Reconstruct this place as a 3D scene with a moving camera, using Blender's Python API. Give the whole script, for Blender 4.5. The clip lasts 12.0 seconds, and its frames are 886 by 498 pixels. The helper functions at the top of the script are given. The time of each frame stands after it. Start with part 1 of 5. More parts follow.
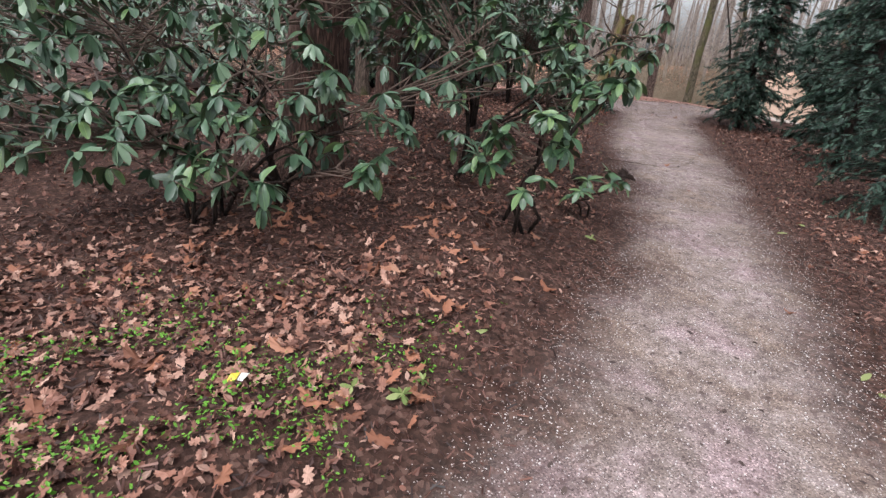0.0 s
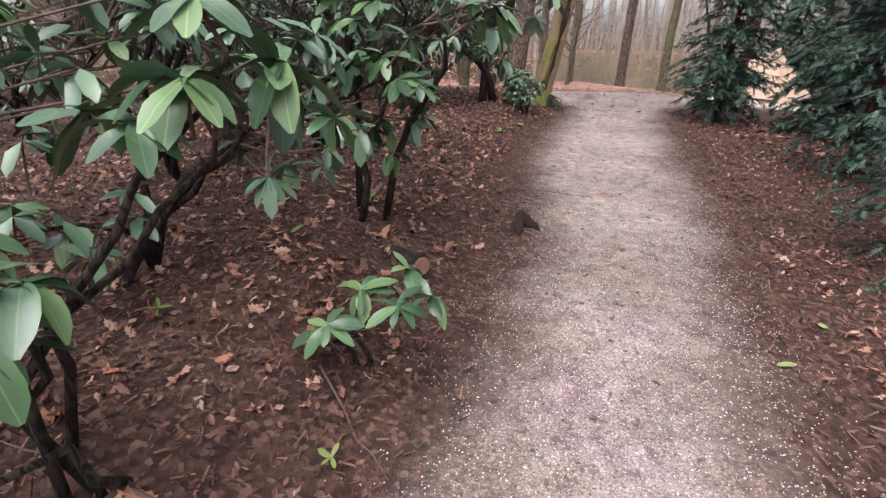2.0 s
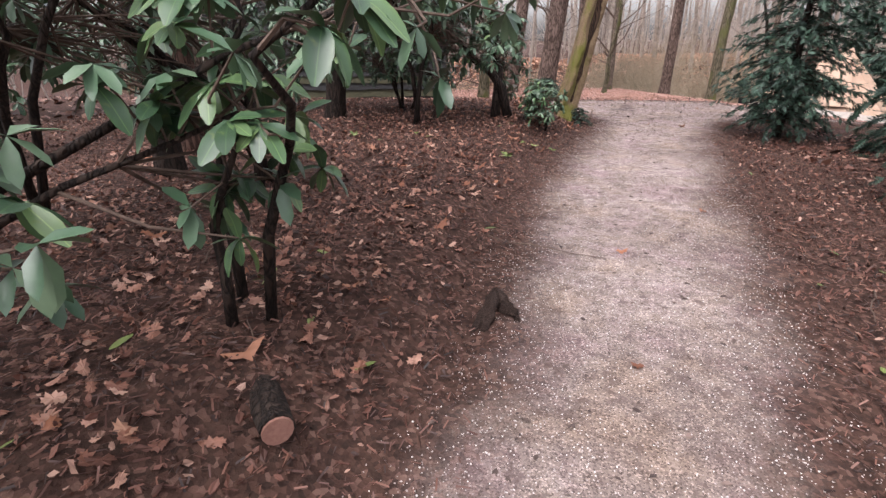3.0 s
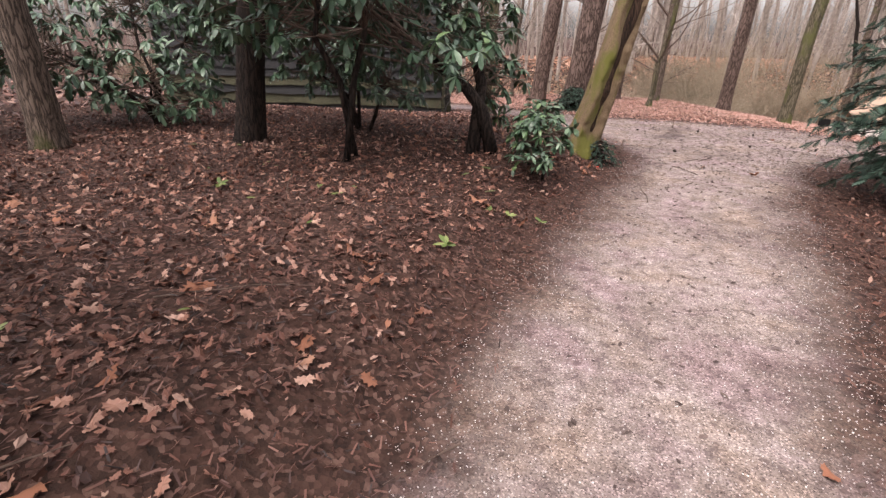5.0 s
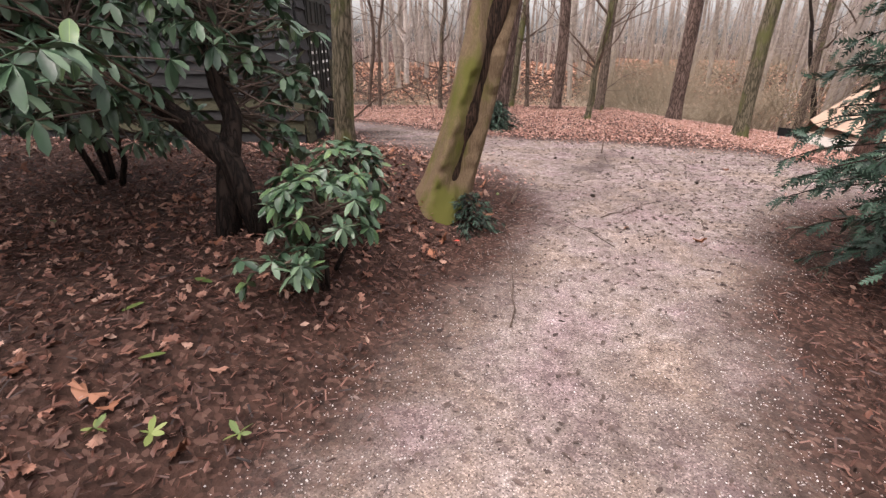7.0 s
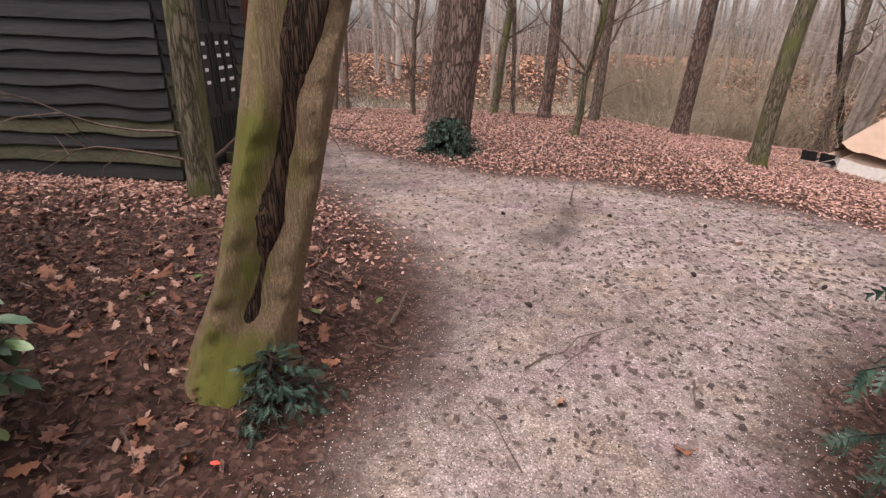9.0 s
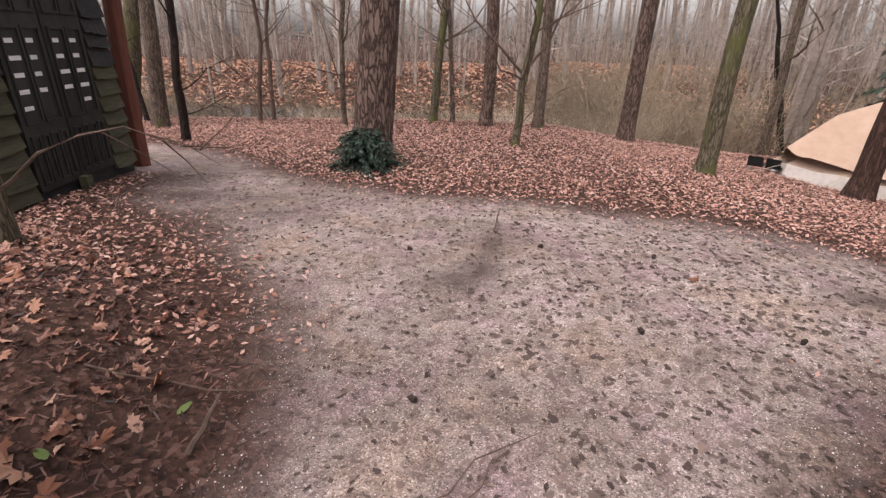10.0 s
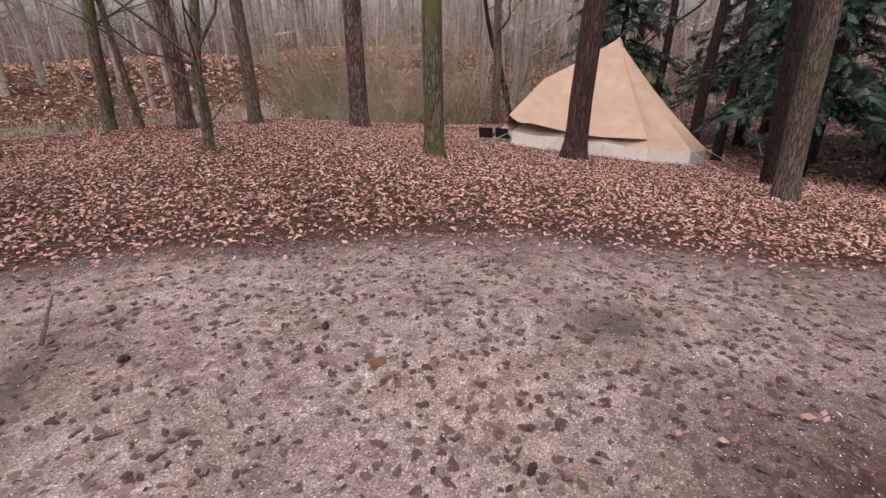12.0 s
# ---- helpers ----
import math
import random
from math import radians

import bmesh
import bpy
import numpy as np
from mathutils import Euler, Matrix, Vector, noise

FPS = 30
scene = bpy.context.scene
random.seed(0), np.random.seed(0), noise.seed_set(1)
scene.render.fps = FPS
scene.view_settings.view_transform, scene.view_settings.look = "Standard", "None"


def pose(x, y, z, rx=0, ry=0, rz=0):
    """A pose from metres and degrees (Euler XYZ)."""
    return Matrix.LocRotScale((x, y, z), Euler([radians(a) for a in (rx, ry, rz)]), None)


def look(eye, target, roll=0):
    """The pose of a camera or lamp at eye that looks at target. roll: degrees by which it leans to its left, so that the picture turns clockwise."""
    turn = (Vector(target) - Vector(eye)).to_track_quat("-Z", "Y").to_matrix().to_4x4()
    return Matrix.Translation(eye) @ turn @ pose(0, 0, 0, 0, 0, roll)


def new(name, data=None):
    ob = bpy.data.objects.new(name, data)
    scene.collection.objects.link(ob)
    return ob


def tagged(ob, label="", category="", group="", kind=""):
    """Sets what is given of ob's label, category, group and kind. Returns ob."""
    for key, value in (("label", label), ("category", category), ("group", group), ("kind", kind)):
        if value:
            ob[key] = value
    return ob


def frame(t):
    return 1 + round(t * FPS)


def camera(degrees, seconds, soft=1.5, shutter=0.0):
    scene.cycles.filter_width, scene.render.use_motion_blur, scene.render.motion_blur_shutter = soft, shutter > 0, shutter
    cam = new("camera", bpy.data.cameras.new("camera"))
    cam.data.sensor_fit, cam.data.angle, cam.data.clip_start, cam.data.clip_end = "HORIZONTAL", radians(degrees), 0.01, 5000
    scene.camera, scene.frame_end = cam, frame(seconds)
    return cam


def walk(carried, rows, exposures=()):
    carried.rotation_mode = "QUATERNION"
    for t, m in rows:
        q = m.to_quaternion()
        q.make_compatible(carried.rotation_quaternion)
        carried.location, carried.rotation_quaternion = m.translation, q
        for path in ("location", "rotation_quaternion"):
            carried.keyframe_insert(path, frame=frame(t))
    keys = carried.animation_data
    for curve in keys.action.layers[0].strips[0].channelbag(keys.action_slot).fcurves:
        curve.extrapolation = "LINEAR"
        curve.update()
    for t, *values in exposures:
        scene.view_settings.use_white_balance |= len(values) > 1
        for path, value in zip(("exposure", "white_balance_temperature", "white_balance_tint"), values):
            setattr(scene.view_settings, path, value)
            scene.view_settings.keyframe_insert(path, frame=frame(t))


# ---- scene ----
cam = camera(85.5, 12.0, soft=1.4)
# seconds, eye x, y, z, yaw to the left, pitch, roll
ROWS = [
    (0.0, -0.479, -1.627, 1.623, -1.02, -23.85, 3.68),
    (0.5, -0.015, -0.875, 1.557, -3.49, -23.98, 2.11),
    (1.0, 0.490, -0.241, 1.518, -4.96, -24.26, 1.33),
    (1.5, 0.837, 0.362, 1.492, -3.98, -24.18, 0.82),
    (2.0, 1.257, 1.015, 1.478, -1.61, -24.14, 0.82),
    (2.5, 1.576, 1.652, 1.458, 0.81, -23.67, -0.09),
    (3.0, 1.875, 2.302, 1.484, 3.62, -23.48, -0.45),
    (3.2, 2.015, 2.528, 1.514, 4.55, -23.80, 0.10),
    (4.8, 2.607, 4.808, 1.503, 8.71, -24.28, 1.92),
    (5.0, 2.718, 5.122, 1.535, 8.24, -24.11, 1.33),
    (5.5, 3.035, 5.831, 1.549, 6.47, -23.83, 0.37),
    (6.0, 3.293, 6.511, 1.549, 5.02, -23.51, -0.28),
    (6.5, 3.635, 7.153, 1.524, 4.56, -23.34, 0.05),
    (7.0, 3.918, 7.725, 1.500, 4.78, -23.44, 0.53),
    (7.2, 4.042, 8.008, 1.516, 5.60, -23.63, 0.88),
    (8.8, 4.696, 9.650, 1.684, 6.36, -24.41, 1.93),
    (9.0, 4.763, 9.847, 1.703, 5.59, -24.58, 1.71),
    (9.5, 4.955, 10.432, 1.642, 3.58, -24.06, 1.59),
    (10.0, 5.222, 10.919, 1.572, 0.58, -23.50, 1.66),
    (10.5, 5.495, 11.361, 1.508, -4.45, -23.56, 0.77),
    (11.0, 5.827, 11.769, 1.460, -10.77, -23.89, 0.55),
    (11.5, 6.192, 12.074, 1.415, -17.47, -24.37, 0.15),
    (12.0, 6.562, 12.388, 1.365, -25.20, -24.62, -0.64),
]


def eye_pose(x, y, z, yaw, pitch, roll):
    a, b = radians(yaw), radians(pitch)
    ahead = Vector((-math.sin(a) * math.cos(b), math.cos(a) * math.cos(b), math.sin(b)))
    return look((x, y, z), Vector((x, y, z)) + 2 * ahead, roll)


EXPOSURE = [(0.0, 0.88, 6150, 12), (1.0, 1.08, 6250, 12), (2.5, 1.35, 6300, 15), (5.0, 1.32, 6750, 18), (7.0, 1.25, 6750, 18), (9.5, 0.98, 6750, 18), (10.0, 0.93, 6750, 18), (10.5, 0.74, 6750, 18), (11.0, 0.63, 6750, 18), (12.0, 0.60, 6750, 18)]
walk(cam, [(t, eye_pose(*row)) for t, *row in ROWS], EXPOSURE)

# ---- daylight: overcast sky and a wide soft sun ----
world = bpy.data.worlds.new("overcast_sky")
scene.world = world
world.use_nodes = True
wn = world.node_tree
sky = wn.nodes.new("ShaderNodeTexSky")
sky.sky_type = "NISHITA"
sky.sun_disc = False
sky.sun_elevation, sky.sun_rotation = radians(66), radians(220)
sky.air_density, sky.dust_density, sky.ozone_density = 1.0, 4.0, 1.0
grey = wn.nodes.new("ShaderNodeHueSaturation")
grey.inputs["Saturation"].default_value = 0.22
wn.links.new(sky.outputs[0], grey.inputs["Color"])
wn.links.new(grey.outputs[0], wn.nodes["Background"].inputs[0])
wn.nodes["Background"].inputs[1].default_value = 0.15
sun = new("sun", bpy.data.lights.new("sun", "SUN"))
sun.data.energy, sun.data.angle, sun.data.color = 0.9, radians(60), (1.0, 0.965, 0.92)
sun.matrix_world = look((-12, -14, 42), (0, 0, 0))


# ---- materials ----
def nodes_of(name, rough=0.8, spec=0.3):
    m = bpy.data.materials.new(name)
    m.use_nodes = True
    nt = m.node_tree
    b = nt.nodes["Principled BSDF"]
    b.inputs["Roughness"].default_value = rough
    b.inputs["Specular IOR Level"].default_value = spec
    return m, nt, b


def node(nt, kind, **kw):
    n = nt.nodes.new(kind)
    for k, v in kw.items():
        n.inputs[k.replace("_", " ")].default_value = v
    return n


def ramp(nt, source, stops):
    r = nt.nodes.new("ShaderNodeValToRGB")
    el = r.color_ramp.elements
    while len(el) < len(stops):
        el.new(0.5)
    for e, (p, c) in zip(el, stops):
        e.position, e.color = p, (*c, 1)
    nt.links.new(source, r.inputs[0])
    return r.outputs[0]


def coords(nt, scale=(1, 1, 1)):
    c, m = nt.nodes.new("ShaderNodeTexCoord"), nt.nodes.new("ShaderNodeMapping")
    m.inputs["Scale"].default_value = scale
    nt.links.new(c.outputs["Object"], m.inputs[0])
    return m.outputs[0]


def noise_of(nt, vec, scale, detail=4.0, rough=0.6):
    n = node(nt, "ShaderNodeTexNoise", Scale=scale, Detail=detail, Roughness=rough)
    nt.links.new(vec, n.inputs["Vector"])
    return n.outputs["Fac"]


def mix(nt, fac, a, b, mode="MIX"):
    m = nt.nodes.new("ShaderNodeMix")
    m.data_type, m.blend_type = "RGBA", mode
    for sock, val in ((m.inputs[0], fac), (m.inputs[6], a), (m.inputs[7], b)):
        if isinstance(val, bpy.types.NodeSocket):
            nt.links.new(val, sock)
        else:
            sock.default_value = (*val, 1) if isinstance(val, tuple) else val
    return m.outputs[2]


def bump(nt, b, height, strength, distance):
    n = nt.nodes.new("ShaderNodeBump")
    n.inputs["Strength"].default_value, n.inputs["Distance"].default_value = strength, distance
    nt.links.new(height, n.inputs["Height"])
    nt.links.new(n.outputs[0], b.inputs["Normal"])


def simple(name, dark, light, scale=20, rough=0.8, spec=0.3, bumped=0.3, dist=0.004, stretch=(1, 1, 1)):
    m, nt, b = nodes_of(name, rough, spec)
    v = coords(nt, stretch)
    n1, n2 = noise_of(nt, v, scale), noise_of(nt, v, scale * 0.13, 3)
    c = mix(nt, 0.45, ramp(nt, n1, [(0.3, dark), (0.7, light)]), ramp(nt, n2, [(0.35, dark), (0.65, light)]))
    nt.links.new(c, b.inputs["Base Color"])
    bump(nt, b, n1, bumped, dist)
    return m


def bark(name, groove, plate, moss=None, scale=9.0, long=0.22, deep=0.02, mossy=0.0, warp=0.16):
    m, nt, b = nodes_of(name, 0.9, 0.2)
    v = coords(nt, (1, 1, long))
    wob = noise_of(nt, v, scale * 0.8, 3)
    vor = nt.nodes.new("ShaderNodeTexVoronoi")
    vor.feature = "DISTANCE_TO_EDGE"
    vor.inputs["Scale"].default_value = scale
    vm = nt.nodes.new("ShaderNodeVectorMath")
    vm.operation = "ADD"
    nt.links.new(v, vm.inputs[0])
    wn2 = node(nt, "ShaderNodeTexNoise", Scale=scale * 0.7, Detail=3.0)
    nt.links.new(v, wn2.inputs["Vector"])
    sc = nt.nodes.new("ShaderNodeVectorMath")
    sc.operation = "SCALE"
    sc.inputs["Scale"].default_value = warp
    nt.links.new(wn2.outputs["Color"], sc.inputs[0])
    nt.links.new(sc.outputs[0], vm.inputs[1])
    nt.links.new(vm.outputs[0], vor.inputs["Vector"])
    fine = noise_of(nt, v, scale * 6, 5)
    edge = ramp(nt, vor.outputs["Distance"], [(0.0, (0, 0, 0)), (0.22, (1, 1, 1))])
    light = mix(nt, fine, tuple(0.55 * c for c in plate), plate)
    c = mix(nt, edge, groove, light)
    if moss:
        big = noise_of(nt, coords(nt, (1, 1, 0.5)), 2.2, 4)
        c = mix(nt, ramp(nt, big, [(0.62 - mossy, (0, 0, 0)), (0.74 - mossy, (1, 1, 1))]), c, moss)
    nt.links.new(c, b.inputs["Base Color"])
    h = mix(nt, 0.3, edge, fine)
    bump(nt, b, h, 0.9, deep)
    return m


def leafy(name, colours, rough=0.45, spec=0.4, per_object=False, thin=False):
    m, nt, b = nodes_of(name, rough, spec)
    if per_object:
        rnd = nt.nodes.new("ShaderNodeObjectInfo").outputs["Random"]
    else:
        rnd = nt.nodes.new("ShaderNodeNewGeometry").outputs["Random Per Island"]
    n = len(colours)
    r = ramp(nt, rnd, [(i / max(1, n - 1), c) for i, c in enumerate(colours)])
    v = coords(nt)
    f = noise_of(nt, v, 45, 3)
    c = mix(nt, 0.5, r, mix(nt, f, tuple(0.45 * k for k in colours[0]), tuple(min(1, 1.25 * k) for k in colours[-1])), "SOFT_LIGHT")
    if per_object and thin:
        sep = nt.nodes.new("ShaderNodeSeparateXYZ")
        nt.links.new(v, sep.inputs[0])
        ab = nt.nodes.new("ShaderNodeMath")
        ab.operation = "ABSOLUTE"
        nt.links.new(sep.outputs["Y"], ab.inputs[0])
        rib = ramp(nt, ab.outputs[0], [(0.004, (1.7, 1.6, 1.3)), (0.016, (0.92, 0.92, 0.92)), (0.12, (1.0, 1.0, 1.0)), (0.18, (1.12, 1.1, 0.9))])
        c = mix(nt, 1.0, c, rib, "MULTIPLY")
        blotch = noise_of(nt, v, 3.5, 3)
        c = mix(nt, ramp(nt, blotch, [(0.62, (0, 0, 0)), (0.75, (0.5, 0.5, 0.5))]), c, (0.16, 0.2, 0.05))
    nt.links.new(c, b.inputs["Base Color"])
    bump(nt, b, f, 0.25, 0.002)
    return m


def ground_material():
    m, nt, b = nodes_of("forest_soil_and_grit", 0.95, 0.15)
    v = coords(nt)
    at = nt.nodes.new("ShaderNodeAttribute")
    at.attribute_name = "gravel"
    # grit: pale crushed stone trodden into grey-brown sand
    n_big, n_mid, n_fine = noise_of(nt, v, 0.9, 4), noise_of(nt, v, 7, 5, 0.7), noise_of(nt, v, 130, 3, 0.7)
    sand = ramp(nt, n_mid, [(0.3, (0.175, 0.138, 0.124)), (0.55, (0.31, 0.258, 0.236)), (0.75, (0.43, 0.37, 0.345))])
    stain = ramp(nt, n_big, [(0.35, (0.60, 0.57, 0.55)), (0.6, (1.0, 1.0, 1.0))])
    grit = mix(nt, 0.75, sand, stain, "MULTIPLY")
    vo = node(nt, "ShaderNodeTexVoronoi", Scale=150.0)
    nt.links.new(v, vo.inputs["Vector"])
    bw = nt.nodes.new("ShaderNodeSeparateColor")
    nt.links.new(vo.outputs["Color"], bw.inputs[0])
    speck = ramp(nt, bw.outputs[0], [(0.0, (0.3, 0.28, 0.28)), (0.22, (0.72, 0.69, 0.69)), (0.6, (1.0, 0.98, 0.98)), (0.86, (1.15, 1.13, 1.12)), (0.95, (1.9, 1.85, 1.82))])
    grit = mix(nt, 0.85, grit, speck, "MULTIPLY")
    clod = noise_of(nt, v, 12, 4, 0.6)
    grit = mix(nt, ramp(nt, clod, [(0.57, (0, 0, 0)), (0.63, (0.7, 0.7, 0.7))]), grit, (0.115, 0.085, 0.078))
    hue = ramp(nt, noise_of(nt, v, 1.7, 3), [(0.35, (1.06, 1.0, 0.90)), (0.5, (1.0, 1.0, 1.0)), (0.65, (1.06, 0.96, 1.06))])
    grit = mix(nt, 0.8, grit, hue, "MULTIPLY")
    damp = nt.nodes.new("ShaderNodeAttribute")
    damp.attribute_name = "damp"
    grit = mix(nt, damp.outputs["Fac"], grit, (0.075, 0.056, 0.05))
    # soil: dark brown humus with rotted leaf fragments
    vs = node(nt, "ShaderNodeTexVoronoi", Scale=42.0)
    nt.links.new(v, vs.inputs["Vector"])
    bs = nt.nodes.new("ShaderNodeSeparateColor")
    nt.links.new(vs.outputs["Color"], bs.inputs[0])
    frag = ramp(nt, bs.outputs[0], [(0.0, (0.018, 0.010, 0.008)), (0.45, (0.052, 0.025, 0.019)), (0.8, (0.105, 0.052, 0.039)), (0.95, (0.21, 0.12, 0.095))])
    soil = mix(nt, 0.5, frag, ramp(nt, n_mid, [(0.35, (0.02, 0.013, 0.011)), (0.7, (0.085, 0.05, 0.037))]))
    c = mix(nt, at.outputs["Fac"], soil, grit)
    nt.links.new(c, b.inputs["Base Color"])
    h = mix(nt, 0.5, n_fine, vs.outputs["Distance"])
    bump(nt, b, h, 0.7, 0.012)
    return m


M_GROUND = ground_material()
M_PINE = bark("pine_bark", (0.045, 0.028, 0.022), (0.25, 0.172, 0.142), scale=15, long=0.24, deep=0.03, warp=0.22)
M_RED = bark("red_bark", (0.03, 0.017, 0.013), (0.14, 0.08, 0.062), scale=22, long=0.12, deep=0.02)
M_GREY = bark("grey_brown_bark", (0.04, 0.03, 0.024), (0.25, 0.185, 0.145), (0.085, 0.09, 0.03), scale=24, long=0.15, deep=0.012, mossy=0.06)
M_DARK = bark("dark_wet_bark", (0.012, 0.009, 0.008), (0.055, 0.038, 0.03), scale=20, long=0.2, deep=0.015)
M_MOSS = bark("mossy_bark", (0.04, 0.035, 0.02), (0.22, 0.18, 0.125), (0.105, 0.105, 0.04), scale=20, long=0.16, deep=0.014, mossy=0.14)
M_TWIG = simple("twig_brown", (0.05, 0.033, 0.025), (0.16, 0.11, 0.085), 40)
M_ROOT = bark("root_bark", (0.02, 0.013, 0.011), (0.11, 0.07, 0.055), scale=60, long=0.3, deep=0.012)
# distant wood: the pale grey-brown has the haze painted into the bark colour
M_HAZY_WOOD = simple("hazy_far_wood", (0.20, 0.16, 0.14), (0.50, 0.43, 0.38), 6)
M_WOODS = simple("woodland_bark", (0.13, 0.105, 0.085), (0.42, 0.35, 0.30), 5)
M_BRUSH = simple("dry_brush", (0.12, 0.095, 0.06), (0.38, 0.30, 0.215), 1.2)
M_REED = simple("pale_reed", (0.32, 0.24, 0.17), (0.66, 0.54, 0.42), 3)
M_RHODO = leafy("rhododendron_green", [(0.04, 0.075, 0.045), (0.075, 0.135, 0.082), (0.12, 0.19, 0.12), (0.21, 0.28, 0.19)], 0.33, 0.5)
M_RHODO_O = leafy("rhododendron_leaf_green", [(0.042, 0.08, 0.048), (0.075, 0.135, 0.08), (0.115, 0.19, 0.105), (0.19, 0.27, 0.13)], 0.3, 0.5, True, True)
M_YEW = leafy("yew_green", [(0.015, 0.036, 0.026), (0.044, 0.086, 0.06), (0.10, 0.165, 0.12)], 0.5, 0.35)
M_LITTER = leafy("dead_leaf_brown", [(0.03, 0.014, 0.011), (0.085, 0.038, 0.028), (0.15, 0.068, 0.05), (0.22, 0.11, 0.08), (0.44, 0.31, 0.25)], 0.55, 0.4)
M_MOUND = leafy("beech_leaf_tan", [(0.23, 0.125, 0.098), (0.37, 0.22, 0.18), (0.47, 0.305, 0.258), (0.57, 0.42, 0.37)], 0.8, 0.15)
M_FARLEAF = leafy("far_leaf_rust", [(0.30, 0.16, 0.11), (0.46, 0.28, 0.20), (0.60, 0.42, 0.33)], 0.8, 0.2)
M_OAK2 = leafy("oak_litter_salmon", [(0.06, 0.03, 0.022), (0.19, 0.092, 0.066), (0.34, 0.185, 0.135), (0.52, 0.36, 0.29)], 0.6, 0.4)
M_OAK = leafy("oak_leaf_orange", [(0.15, 0.07, 0.045), (0.27, 0.13, 0.08), (0.38, 0.19, 0.12), (0.40, 0.25, 0.18)], 0.65, 0.3, True)
M_CHIP = leafy("bark_mulch", [(0.018, 0.010, 0.008), (0.075, 0.032, 0.023), (0.145, 0.064, 0.046), (0.25, 0.135, 0.10)], 0.5, 0.45)
M_STONE = leafy("crushed_stone", [(0.2, 0.165, 0.155), (0.34, 0.295, 0.28), (0.46, 0.42, 0.40), (0.66, 0.63, 0.61)], 0.8, 0.3)
M_DEBRIS = leafy("dark_leaf_scrap", [(0.075, 0.056, 0.052), (0.14, 0.108, 0.096), (0.26, 0.2, 0.178)], 0.75, 0.2)
M_SEEDLING = leafy("bright_green_weed", [(0.08, 0.19, 0.02), (0.14, 0.30, 0.03), (0.2, 0.38, 0.06)], 0.5, 0.35)
M_PALE = leafy("yellow_green_leaf", [(0.10, 0.15, 0.045), (0.20, 0.24, 0.085), (0.32, 0.35, 0.17)], 0.5, 0.35, True)
M_CANVAS = simple("tan_canvas", (0.40, 0.275, 0.20), (0.51, 0.37, 0.285), 5, 0.9, 0.1, 0.15)
M_SKIRT = simple("white_skirt", (0.62, 0.56, 0.50), (0.82, 0.77, 0.71), 12, 0.85, 0.1, 0.15)
M_ROPE = simple("pale_rope", (0.45, 0.38, 0.30), (0.6, 0.53, 0.44), 60)
M_BOARD = simple("tarred_board", (0.010, 0.010, 0.011), (0.038, 0.036, 0.036), 18, 0.7, 0.3, 0.6, 0.006, (0.25, 1, 3))
M_BOARD_MOSS = simple("mossy_board", (0.035, 0.034, 0.022), (0.10, 0.095, 0.058), 16, 0.85, 0.2, 0.5, 0.006, (1, 0.3, 3))
M_DOOR = simple("black_door_paint", (0.012, 0.012, 0.011), (0.04, 0.04, 0.035), 14, 0.6, 0.3, 0.4, 0.003, (1, 1, 0.3))
M_WHITE = simple("white_lettering", (0.66, 0.66, 0.64), (0.8, 0.8, 0.78), 80)
M_REDWOOD = simple("red_brown_post", (0.10, 0.035, 0.025), (0.20, 0.075, 0.05), 20, 0.8, 0.2, 0.4, 0.004, (1, 1, 0.2))
M_CUT = simple("sawn_wood", (0.18, 0.085, 0.065), (0.30, 0.16, 0.125), 60, 0.8, 0.2)
M_ROT = bark("rotten_heartwood", (0.006, 0.004, 0.003), (0.10, 0.058, 0.038), scale=34, long=0.05, deep=0.012)
M_DEADWOOD = bark("weathered_dead_wood", (0.13, 0.088, 0.054), (0.31, 0.215, 0.13), (0.13, 0.125, 0.03), scale=85, long=0.011, deep=0.004, mossy=0.16, warp=0.06)
M_BLACK = simple("black_fabric", (0.008, 0.008, 0.008), (0.025, 0.025, 0.025), 30, 0.8)
M_METAL = simple("grey_tube", (0.25, 0.25, 0.25), (0.4, 0.4, 0.4), 30, 0.4, 0.5)
M_WATER, _nt, _b = nodes_of("pond_water", 0.16, 0.08)
_b.inputs["Base Color"].default_value = (0.02, 0.017, 0.013, 1)
bump(_nt, _b, noise_of(_nt, coords(_nt), 6, 2), 0.08, 0.02)


